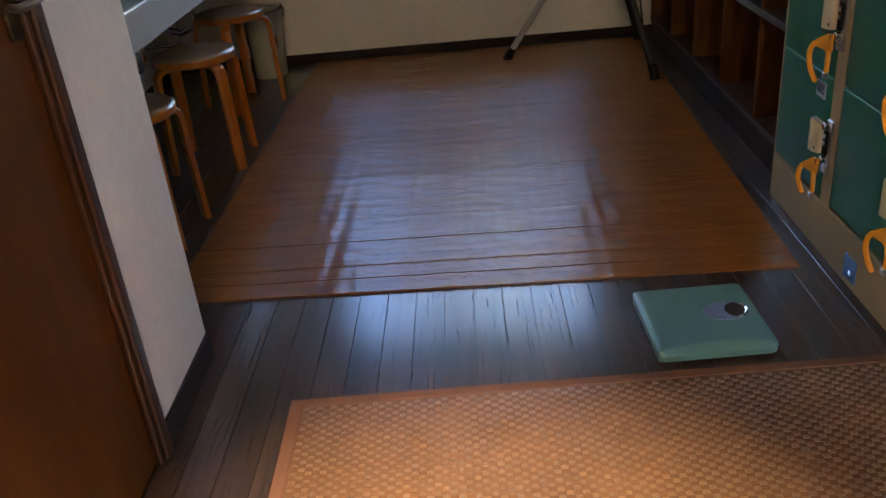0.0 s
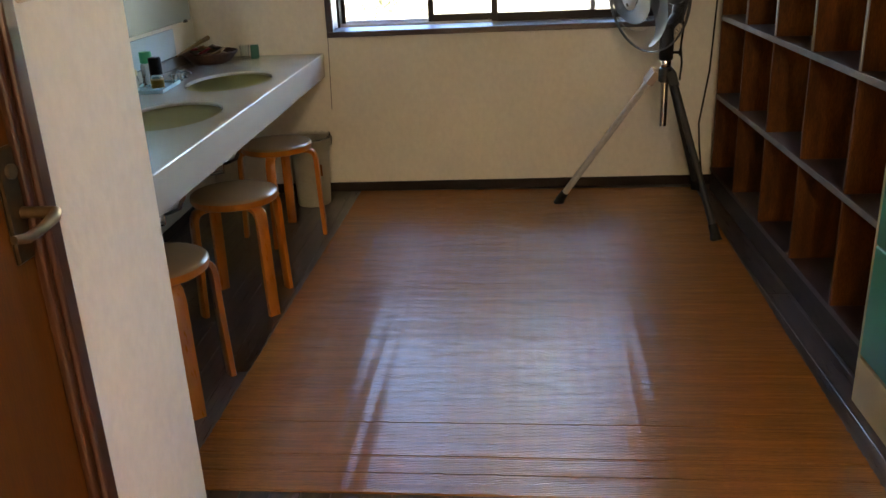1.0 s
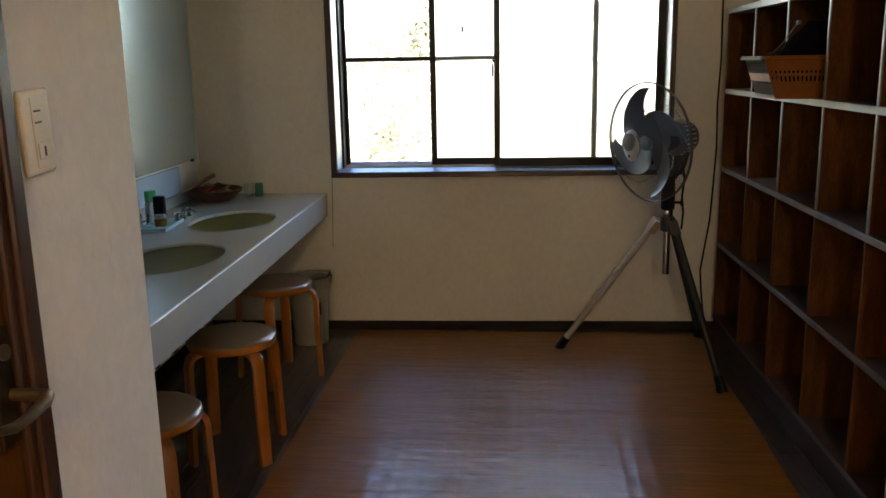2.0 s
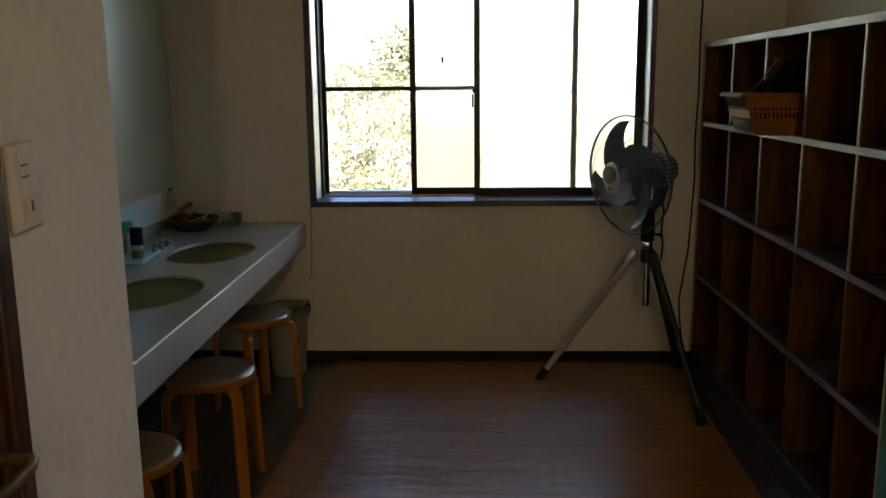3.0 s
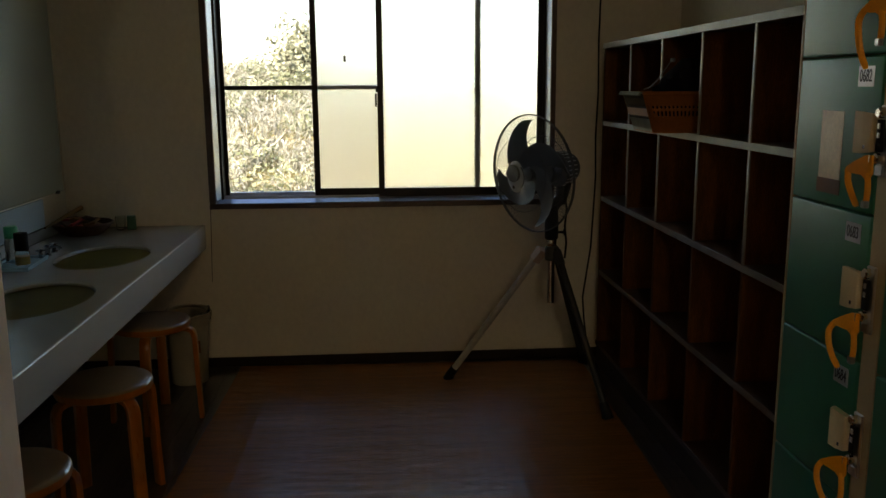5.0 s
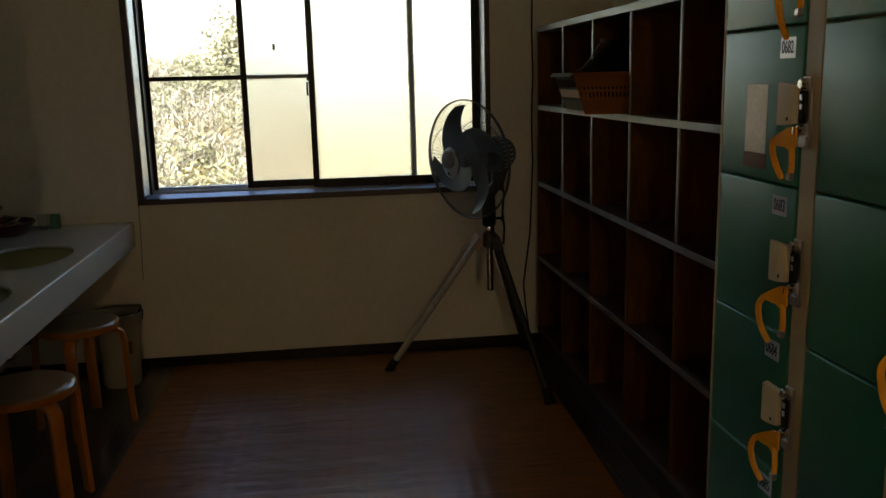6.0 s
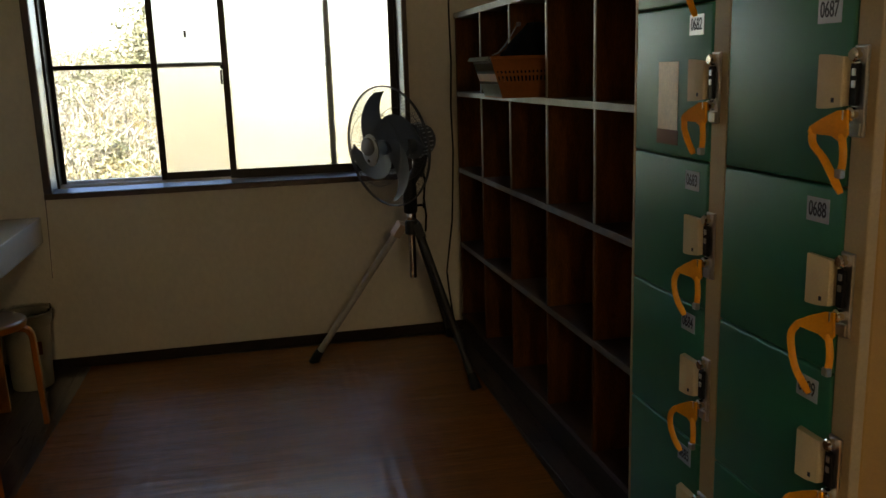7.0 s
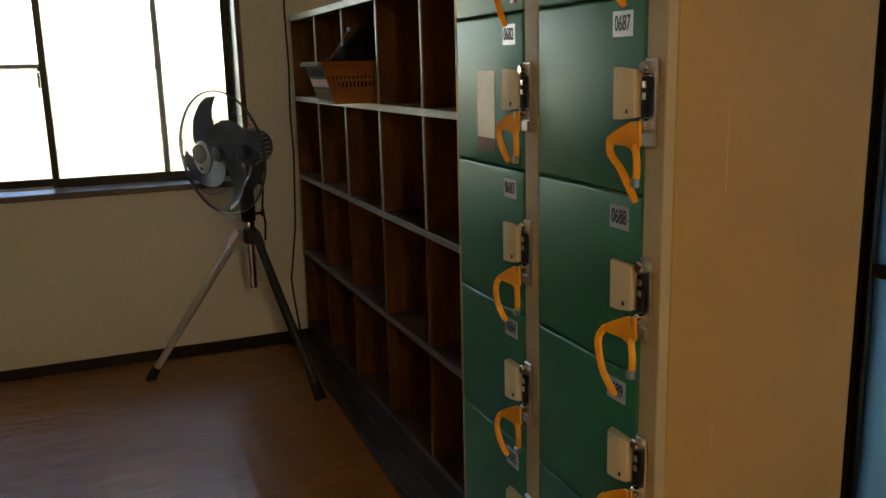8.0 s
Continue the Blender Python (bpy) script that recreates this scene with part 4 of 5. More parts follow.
# ---- bathroom scale ----
def build_scale():
    s = thing("bathroom_scale", pose(0.670, 1.430, 0, 0, 0, 1.8), "mint green mechanical bathroom scale on the floor", "scale")
    bm = bmesh.new()
    w, l = 0.145, 0.150
    box(bm, -w + 0.016, w - 0.016, -l + 0.022, l - 0.016, 0.006, 0.030, bevel=0.004)
    part("base", bm, BLACK, s, "dark base under the platform")
    bm = bmesh.new()
    # platform with rounded corners; its near edge slopes down in a shallow arc
    nx, ny = 32, 32

    def corner(x, y):
        r = 0.018
        qx, qy = max(abs(x) - (w - r), 0), max(abs(y) - (l - r), 0)
        d = math.hypot(qx, qy)
        if d > r:
            k = r / d
            x = math.copysign(w - r + qx * k, x) if qx else x
            y = math.copysign(l - r + qy * k, y) if qy else y
        return x, y
    grid = []
    for j in range(ny + 1):
        row = []
        for i in range(nx + 1):
            x, y = corner(-w + 2 * w * i / nx, -l + 2 * l * j / ny)
            edge = min(i, nx - i, ny - j)
            z = 0.040 - (0.005 if edge == 0 else 0.001 if edge == 1 else 0)
            arc = 0.006 + 0.020 * (1 - (x / w) ** 2)
            if j == 0:
                z = 0.026
            elif j == 1:
                y, z = -l + arc, z - 0.002
            elif j == 2:
                y = max(y, -l + arc + 0.006)
            elif j == 3:
                y = max(y, -l + arc + 0.012)
            row.append(bm.verts.new((x, y, z)))
        grid.append(row)
    for j in range(ny):
        for i in range(nx):
            bm.faces.new((grid[j][i], grid[j][i + 1], grid[j + 1][i + 1], grid[j + 1][i]))
    loop = [grid[0][i] for i in range(nx + 1)] + [grid[j][nx] for j in range(1, ny + 1)] + [grid[ny][i] for i in range(nx - 1, -1, -1)] + [grid[j][0] for j in range(ny - 1, 0, -1)]
    low = [bm.verts.new((v.co.x * 0.99, v.co.y * 0.99, 0.010)) for v in loop]
    for k in range(len(loop)):
        q = (k + 1) % len(loop)
        bm.faces.new((loop[k], low[k], low[q], loop[q]))
    part("platform", bm, MINT, s, "mint green platform", smooth=True)
    cx, cy = 0.090, 0.010
    bm = bmesh.new()
    lathe(bm, [(1.0, 0.0396), (0.985, 0.0412), (0.9, 0.0416), (0.02, 0.0416)], 40, cx - 0.023, cy, 0.059, 0.044)
    part("dial_surround", bm, LILAC, s, "lilac plastic dial surround", smooth=True)
    bm = bmesh.new()
    lathe(bm, [(1.0, 0.0412), (0.97, 0.0422), (0.02, 0.0424)], 32, cx, cy, 0.027, 0.034)
    part("dial", bm, SLOT, s, "dark brown dial disc", smooth=True)
    bm = bmesh.new()
    arcp = [math.radians(q) for q in range(-95, 65, 10)]
    sweep(bm, [(cx + 0.027 * math.cos(a), cy + 0.034 * math.sin(a), 0.0425) for a in arcp], [0.002 + 0.0035 * math.sin(math.pi * k / (len(arcp) - 1)) for k in range(len(arcp))], 8)
    part("dial_rim", bm, CHROME, s, "bright chrome dial rim", smooth=True)
    for x in (-1, 1):
        for y in (-1, 1):
            bm = bmesh.new()
            lathe(bm, [(0.012, 0.0), (0.012, 0.007)], 12, x * (w - 0.028), y * (l - 0.028))
            part("foot", bm, BLACK, s)


build_scale()


# ---- standing fan on a tripod ----
def build_fan():
    ox, oy = 0.822, 3.965
    f = thing("tripod_fan", pose(ox, oy, 0), "large grey industrial fan on a steel tripod", "fan")
    feet = ((0.349, 4.190), (1.018, 3.600), (1.092, 4.385))
    apex = 0.705
    for i, (fx, fy) in enumerate(feet):
        px, py = fx - ox, fy - oy
        d = Vector((px, py, 0)).normalized()
        bm = bmesh.new()
        top, low = Vector((d.x * 0.048, d.y * 0.048, apex)), Vector((px, py, 0.022))
        sweep(bm, [top, low], 0.0165, 14)
        leg = part("leg", bm, SILVER if i == 0 else BLACK_TUBE, f, "bright silver tripod leg" if i == 0 else "black tripod leg", smooth=True)
        bm = bmesh.new()
        ax = (low - top).normalized()
        sweep(bm, [low - ax * 0.055, low - ax * 0.01, Vector((px, py, 0.012)), Vector((px + d.x * 0.008, py + d.y * 0.008, 0.0))], [0.021, 0.022, 0.026, 0.028], 14)
        part("rubber_foot", bm, BLACK, leg, "black rubber foot", smooth=True)
        bm = bmesh.new()
        sweep(bm, [top - ax * 0.01, top + ax * (0.060 if i == 0 else 0.055)], [0.030, 0.028] if i == 0 else 0.028, 4)
        part("bracket", bm, TAN if i == 0 else BLACK_TUBE, leg, "leg bracket at the collar")
    bm = bmesh.new()
    sweep(bm, [(0, 0, 0.455), (0, 0, 0.66), (0, 0, 0.93)], 0.0175, 18)
    part("pole", bm, CHROME, f, "chrome centre pole", smooth=True)
    bm = bmesh.new()
    lathe(bm, [(0.022, 0.662), (0.030, 0.668), (0.031, 0.722), (0.026, 0.732)], 20)
    part("collar", bm, BLACK_TUBE, f, "black tripod collar", smooth=True)
    bm = bmesh.new()
    lathe(bm, [(0.024, 0.734), (0.0255, 0.737), (0.0255, 0.762), (0.024, 0.765)], 24)
    part("clamp_ring", bm, CHROME, f, "bright chrome clamp ring", smooth=True)
    bm = bmesh.new()
    lathe(bm, [(0.029, 0.767), (0.032, 0.771), (0.033, 0.840), (0.030, 0.900), (0.026, 0.93)], 20)
    part("height_clamp", bm, BLACK, f, "black height clamp", smooth=True)
    bm = bmesh.new()
    sweep(bm, [(0.026, -0.004, 0.80), (0.058, -0.010, 0.80)], [0.006, 0.007], 10)
    sweep(bm, [(0.056, -0.010, 0.80), (0.066, -0.012, 0.80)], [0.017, 0.015], 14)
    part("clamp_knob", bm, BLACK, f, "black clamp knob", smooth=True)
    # head: local axis +x points where the fan blows
    hc = Vector((-0.104, -0.045, 1.083))
    head = new("head")
    head.parent = f
    head.matrix_basis = Matrix.Translation(hc) @ Matrix.Rotation(radians(212), 4, "Z") @ Matrix.Rotation(radians(4), 4, "Y")
    head.empty_display_size = 0.05
    tagged(head, "grey fan head turned aside")
    R = 0.272

    def ring(bm, r, x, t, n=56):
        pts = [(x, r * math.cos(k * math.tau / n), r * math.sin(k * math.tau / n)) for k in range(n)]
        rings = []
        for k in range(n):
            a = k * math.tau / n
            o = Vector((0, math.cos(a), math.sin(a)))
            rings.append([bm.verts.new(Vector(pts[k]) + o * (t * math.cos(q)) + Vector((t * math.sin(q), 0, 0))) for q in (0.5, 2.07, 3.64, 5.2)])
        for k in range(n):
            for j in range(4):
                bm.faces.new((rings[k][j], rings[(k + 1) % n][j], rings[(k + 1) % n][(j + 1) % 4], rings[k][(j + 1) % 4]))

    def guard(name, side, label):
        bm = bmesh.new()
        ring(bm, R, side * 0.004, 0.0034)
        ring(bm, R * 0.62, side * 0.085 * 0.86, 0.0016, 40)
        n = 96
        for k in range(n):
            a = k * math.tau / n
            pts = []
            for s in (0.22, 0.45, 0.70, 0.90, 1.0):
                tw = a + 0.35 * (1 - s)
                x = side * (0.006 + (0.098 if side > 0 else 0.085) * (1 - s ** 3.2))
                pts.append((x, R * s * math.cos(tw), R * s * math.sin(tw)))
            sweep(bm, pts, 0.0008, 3, close=False)
        ring(bm, R * 0.22, side * (0.103 if side > 0 else 0.090), 0.003, 24)
        return tagged(part(name, bm, WIRE, head, label), kind="stuff")
    guard("front_guard", 1, "thin grey wire front guard")
    guard("rear_guard", -1, "thin grey wire rear guard")
    bm = bmesh.new()
    prof = [(0.010, 0.120), (0.035, 0.118), (0.052, 0.112), (0.060, 0.104), (0.060, 0.096)]
    rr = [[bm.verts.new((x, r * 0.86 * math.cos(k * math.tau / 32), r * math.sin(k * math.tau / 32) * 1.2)) for k in range(32)] for r, x in prof]
    for i in range(4):
        for k in range(32):
            bm.faces.new((rr[i][k], rr[i][(k + 1) % 32], rr[i + 1][(k + 1) % 32], rr[i + 1][k]))
    bm.faces.new(rr[0])
    bm.faces.new(list(reversed(rr[-1])))
    badge = part("badge", bm, FAN_LIGHT, head, "pale grey oval centre badge", smooth=True)
    bm = bmesh.new()
    sweep(bm, [(0.114, 0.004, 0.018), (0.124, 0.004, 0.018), (0.127, 0.004, 0.018)], [0.041, 0.040, 0.030], 28)
    part("badge_disc", bm, FAN_DISC, head, "dull grey disc on the badge", smooth=True)
    bm = bmesh.new()
    sweep(bm, [(0.113, 0, -0.045), (0.118, 0, -0.046)], 0.008, 10)
    part("badge_mark", bm, SLOT, head, "small dark mark on the badge")
    bm = bmesh.new()
    sweep(bm, [(0.034, 0, 0), (0.030, 0, 0), (-0.030, 0, 0)], [0.016, 0.032, 0.036], 24)
    part("hub", bm, FAN_GREY, head, "dark grey blade hub", smooth=True)
    for k in range(4):
        a0 = math.radians(142 + 90 * k)
        bm = bmesh.new()
        g = []
        for s in [i / 22 for i in range(23)]:
            r = 0.030 + 0.218 * s
            # wide in the middle, drawn out to a blunt swept tip
            half = 0.082 * math.sin(math.pi * (0.20 + 0.76 * s)) ** 0.7
            mid = a0 + 0.30 - 1.15 * s ** 1.7
            row = []
            for u in [j / 5 - 1 for j in range(11)]:
                a = mid + u * half / r
                x = 0.017 * u * (1 - 0.3 * s) + 0.004
                row.append((x, r * math.cos(a), r * math.sin(a)))
            g.append(row)
        for off in (0.0012, -0.0012):
            vs = [[bm.verts.new((p[0] + off, p[1], p[2])) for p in row] for row in g]
            for i in range(22):
                for j in range(10):
                    bm.faces.new((vs[i][j], vs[i][j + 1], vs[i + 1][j + 1], vs[i + 1][j]))
        part("blade", bm, FAN_GREY, head, "smoke grey curved blade", smooth=True)
    bm = bmesh.new()
    sweep(bm, [(-0.085, 0, 0), (-0.100, 0, 0), (-0.130, 0, 0), (-0.150, 0, 0), (-0.215, 0, 0), (-0.245, 0, 0), (-0.256, 0, 0)], [0.050, 0.056, 0.060, 0.083, 0.081, 0.066, 0.030], 28)
    motor = part("motor", bm, FAN_GREY, head, "dark grey ribbed motor housing", smooth=True)
    for k in range(24):
        a = k * math.tau / 24
        bm = bmesh.new()
        o = Vector((0, math.cos(a), math.sin(a)))
        sweep(bm, [Vector((-0.154, 0, 0)) + o * 0.083, Vector((-0.212, 0, 0)) + o * 0.081], 0.0030, 5)
        part("rib", bm, FAN_LIGHT, head)
    bm = bmesh.new()
    sweep(bm, [(0.045, 0.030, 0.93), (0.060, 0.040, 1.00), (0.075, 0.052, 1.055)], [0.026, 0.034, 0.036], 14)
    sweep(bm, [(0, 0, 0.90), (0.02, 0.014, 0.93), (0.05, 0.034, 0.96)], [0.024, 0.026, 0.028], 14)
    part("neck", bm, BLACK_TUBE, f, "black swivel neck", smooth=True)
    bm = bmesh.new()
    sweep(bm, [(0.07, 0.05, 1.0), (0.085, 0.06, 0.90), (0.075, 0.05, 0.82), (0.085, 0.055, 0.74), (0.080, 0.06, 0.66)], 0.005, 8)
    part("cord", bm, BLACK, f, "black cord looped at the neck", smooth=True)
    return f


build_fan()

# power cord on the wall
bm = bmesh.new()
cy = YF - 0.008
sweep(bm, [(1.170, cy, 2.38), (1.168, cy, 2.0), (1.163, cy, 1.70), (1.168, cy, 1.45), (1.160, cy, 1.22), (1.166, cy, 1.0), (1.158, cy, 0.80), (1.150, cy, 0.62), (1.128, cy, 0.46), (1.112, cy, 0.34), (1.118, cy - 0.02, 0.22), (1.13, cy - 0.05, 0.08), (1.12, cy - 0.08, 0.006)], 0.0048, 8)
single("power_cord", bm, BLACK, "black power cord hanging down the wall", "cord", smooth=True)


# ---- basket with dark clothes on the shelf ----
def build_basket():
    z0 = LEVELS[0] + 0.011
    s = thing("laundry_basket", pose(1.185, 3.312, z0, 0, 0, -2), "orange-brown plastic basket with cream front panel", "basket")
    a0, b0, a1, b1, h = 0.142, 0.136, 0.190, 0.150, 0.150
    boxpart("bottom", (-a0, a0, -b0, b0, 0.0, 0.006), BASKET, s, 0.002)
    # lattice walls: uprights and hoops
    def wallpt(sx, sy, t):
        return (sx * (a0 + (a1 - a0) * t), sy * (b0 + (b1 - b0) * t), 0.004 + (h - 0.004) * t)
    for nm, (p, q), mat in (("front_wall", ((-1, 1), (-1, -1)), TAN_FRONT), ("front_bars", ((-1, 1), (-1, -1)), CREAM_BAR), ("front_band", ((-1, 1), (-1, -1)), BASKET), ("near_wall", ((-1, -1), (1, -1)), BASKET), ("back_wall", ((1, -1), (1, 1)), BASKET), ("far_wall", ((1, 1), (-1, 1)), BASKET)):
        bm = bmesh.new()
        nu, nv = 45, 15
        g = [[bm.verts.new(wallpt(p[0] + (q[0] - p[0]) * u / nu, p[1] + (q[1] - p[1]) * u / nu, v / nv)) for u in range(nu + 1)] for v in range(nv + 1)]
        for v in range(nv):
            for u in range(nu):
                holes = (1, 2, 3, 4, 10, 11, 12) if nm.startswith("front") else (6, 7, 9)
                if nm.startswith("front"):
                    piece = "front_band" if 6 <= v <= 8 else "front_bars" if v <= 4 else "front_wall"
                    if piece != nm:
                        continue
                if nm == "front_band" or not (u % 2 and v in holes and 0 < u < nu - 1):
                    bm.faces.new((g[v][u], g[v][u + 1], g[v + 1][u + 1], g[v + 1][u]))
        bmesh.ops.recalc_face_normals(bm, faces=bm.faces)
        bmesh.ops.solidify(bm, geom=bm.faces, thickness=0.003)
        part(nm, bm, mat, s, {"front_wall": "dull tan lattice front", "front_bars": "cream slotted strip"}.get(nm, "orange-brown lattice side"))
    for p, q in (((-1, 1), (-1, -1)), ((-1, -1), (1, -1)), ((1, -1), (1, 1)), ((1, 1), (-1, 1))):
        bm = bmesh.new()
        rim = (CREAM_BAR, s, "cream rolled rim") if p[0] == q[0] == -1 else (BASKET, s, "orange-brown rolled rim")
        A, B = Vector(wallpt(*p, 1.0)), Vector(wallpt(*q, 1.0))
        out = Vector((p[0] + q[0], p[1] + q[1], 0)).normalized()
        for off, zz in ((0.0, 0.0), (0.007, 0.001), (0.012, -0.006)):
            sweep(bm, [A + out * off + Vector((0, 0, zz)), B + out * off + Vector((0, 0, zz))], 0.0045, 6)
        part("rim", bm, *rim, smooth=True)
    return z0


bz = build_basket()
clothes = thing("folded_clothes", pose(1.205, 3.312, bz + 0.012), "crumpled dark clothes heaped in the basket", "clothes")
bm = bmesh.new()
bmesh.ops.create_icosphere(bm, subdivisions=4, radius=1.0)
for v in bm.verts:
    p = v.co.copy()
    k = 1 + 0.16 * noise.noise(p * 1.9) + 0.12 * noise.noise(p * 4.5) + 0.06 * noise.noise(p * 11)
    hump = 0.100 * max(0, p.z) * math.exp(-((p.y + 0.45) ** 2) * 5) + 0.055 * max(0, p.z) * math.exp(-((p.y - 0.66) ** 2) * 9)
    v.co = Vector((p.x * 0.125 * k, p.y * 0.120 * k, 0.110 + p.z * (0.075 if p.z > 0 else 0.085) * k + hump))
part("garment", bm, CLOTH, clothes, smooth=True)
bm = bmesh.new()
ribbon(bm, [(-0.148, 0.060, 0.150), (-0.128, 0.040, 0.158), (-0.112, 0.000, 0.186), (-0.098, -0.045, 0.226), (-0.090, -0.085, 0.256)], 0.006, 0.0012, Vector((0, 0.3, 1)))
part("strap", bm, GREY_TAPE, clothes, "thin grey strap over the clothes")
bm = bmesh.new()
box(bm, -0.094, -0.082, -0.108, -0.080, 0.250, 0.266, bevel=0.003)
part("strap_end", bm, GREY_TAPE, clothes, "small grey strap end")


# ---- small things on the counter ----
tray = thing("toiletry_tray", pose(-1.455, 3.535, CZ, 0, 0, 4), "pale blue glass tray on the counter", "tray")
boxpart("plate", (-0.075, 0.075, -0.13, 0.13, 0.0, 0.006), TRAY, tray, 0.002)
for d in ((-0.075, -0.069, -0.13, 0.13, 0.006, 0.016), (0.069, 0.075, -0.13, 0.13, 0.006, 0.016), (-0.069, 0.069, -0.13, -0.124, 0.006, 0.016), (-0.069, 0.069, 0.124, 0.13, 0.006, 0.016)):
    boxpart("rim", d, TRAY, tray, 0.001)


def bottle(x, y, r, h, cap_h, body, cap, label, fill=None):
    s = thing("bottle", pose(x, y, CZ + 0.006), label, "bottle", group="toiletry bottles")
    bm = bmesh.new()
    lathe(bm, [(r * 0.92, 0.0), (r, 0.004), (r, h * 0.80), (r * 0.85, h * 0.90), (r * 0.55, h * 0.96), (r * 0.5, h)], 24)
    part("body", bm, body, s, smooth=True)
    if fill:
        bm = bmesh.new()
        lathe(bm, [(r * 0.88, 0.004), (r * 0.92, 0.008), (r * 0.92, h * 0.55), (r * 0.3, h * 0.56)], 20)
        part("lotion", bm, fill, s, smooth=True)
    bm = bmesh.new()
    lathe(bm, [(r * 0.92, h * 0.92), (r * 0.95, h * 0.94), (r * 0.95, h + cap_h - 0.004), (r * 0.86, h + cap_h)], 22)
    part("cap", bm, cap, s, "green cap" if cap is GREENCAP else "black cap", smooth=True)


bottle(-1.492, 3.570, 0.028, 0.112, 0.038, CLEAR, GREENCAP, "clear lotion bottle with a green cap on the tray")
bottle(-1.432, 3.515, 0.028, 0.066, 0.066, CLEAR, BLACK, "small amber lotion bottle with a tall black cap", AMBER)
bottle(-1.515, 3.465, 0.020, 0.070, 0.020, CLEAR, CREAM, "small clear bottle with a pale cap on the tray")

# wicker bowl of wrapped things
bowl = thing("wicker_bowl", pose(-1.450, 4.285, CZ), "shallow brown wicker bowl of small packets", "bowl")
bm = bmesh.new()
for i in range(7):
    r, z = 0.080 + 0.058 * (i / 6) ** 0.7, 0.006 + 0.0082 * i
    n = 40
    sweep(bm, [(r * math.cos(k * math.tau / n), r * math.sin(k * math.tau / n), z + 0.002 * (k % 2)) for k in range(n + 1)], 0.0065, 5)
part("weave", bm, WICKER, bowl, smooth=True)
bm = bmesh.new()
lathe(bm, [(0.080, 0.0), (0.085, 0.004), (0.02, 0.005)], 28)
part("base", bm, WICKER, bowl)
rb = random.Random(21)
for k in range(9):
    bm = bmesh.new()
    k3 = 1.35 if k % 3 == 0 else 0.9
    box(bm, -0.045 * k3, 0.045 * k3, -0.028 * k3, 0.028 * k3, -0.006, 0.006, bevel=0.004, seg=2)
    ob = single("packet", bm, (RED_PACK, STRAW, DARK_PACK)[k % 3], ("red", "yellow", "dark brown")[k % 3] + " wrapped packet lying in the bowl", "packet", group="packets in the bowl")
    ob.matrix_basis = pose(-1.450 + rb.uniform(-0.06, 0.06), 4.285 + rb.uniform(-0.06, 0.06), CZ + 0.036 + 0.0055 * k, rb.uniform(-22, 22), rb.uniform(-22, 22), rb.uniform(0, 180))
bm = bmesh.new()
sweep(bm, [(-1.560, 4.10, CZ + 0.062), (-1.515, 4.30, CZ + 0.098), (-1.490, 4.40, CZ + 0.116)], [0.005, 0.011, 0.013], 8)
single("back_brush", bm, STRAW, "straw-coloured wooden stick leaning on the bowl", "brush", smooth=True)
for px, w, mt, lb in ((-1.250, 0.021, DARK_GREEN, "small dark green carton standing on the counter"), (-1.305, 0.026, CLEAR, "small clear cup on the counter")):
    bm = bmesh.new()
    if mt is DARK_GREEN:
        box(bm, -w, w, -0.018, 0.018, 0, 0.070, bevel=0.002)
    else:
        lathe(bm, [(w * 0.8, 0), (w, 0.07), (w * 0.93, 0.07), (w * 0.75, 0.004), (0.004, 0.004)], 22)
    single("carton" if mt is DARK_GREEN else "cup", bm, mt, lb, "carton" if mt is DARK_GREEN else "cup", smooth=mt is CLEAR, at=pose(px, 4.41, CZ, 0, 0, 12))


# ---- outside ----
def ground_height(x, y):
    rise = max(0.0, y - 8.0)
    bank = 2.05 * (1 - math.exp(-rise / 3.5)) + 0.012 * min(rise, 60)
    return -0.35 + bank + 0.25 * noise.noise((x * 0.35, y * 0.35, 0.3)) * min(1.0, rise)


def build_ground():
    bm = bmesh.new()
    xs = [-400, -200, -100, -60, -40, -25] + [-18 + k * 1.0 for k in range(37)] + [25, 40, 60, 100, 200, 400]
    ys = [-400, -150, -50, -20, -8, 0, 5, 6] + [6.5 + k * 0.75 for k in range(30)] + [32, 40, 55, 66.5, 80, 120, 200, 400]
    vs = [[bm.verts.new((x, y, ground_height(x, y))) for x in xs] for y in ys]
    for j in range(len(ys) - 1):
        for i in range(len(xs) - 1):
            bm.faces.new((vs[j][i], vs[j][i + 1], vs[j + 1][i + 1], vs[j + 1][i]))
    single("ground", bm, EARTH, "overgrown earth bank rising behind the house", "ground", kind="structure", smooth=True)


build_ground()


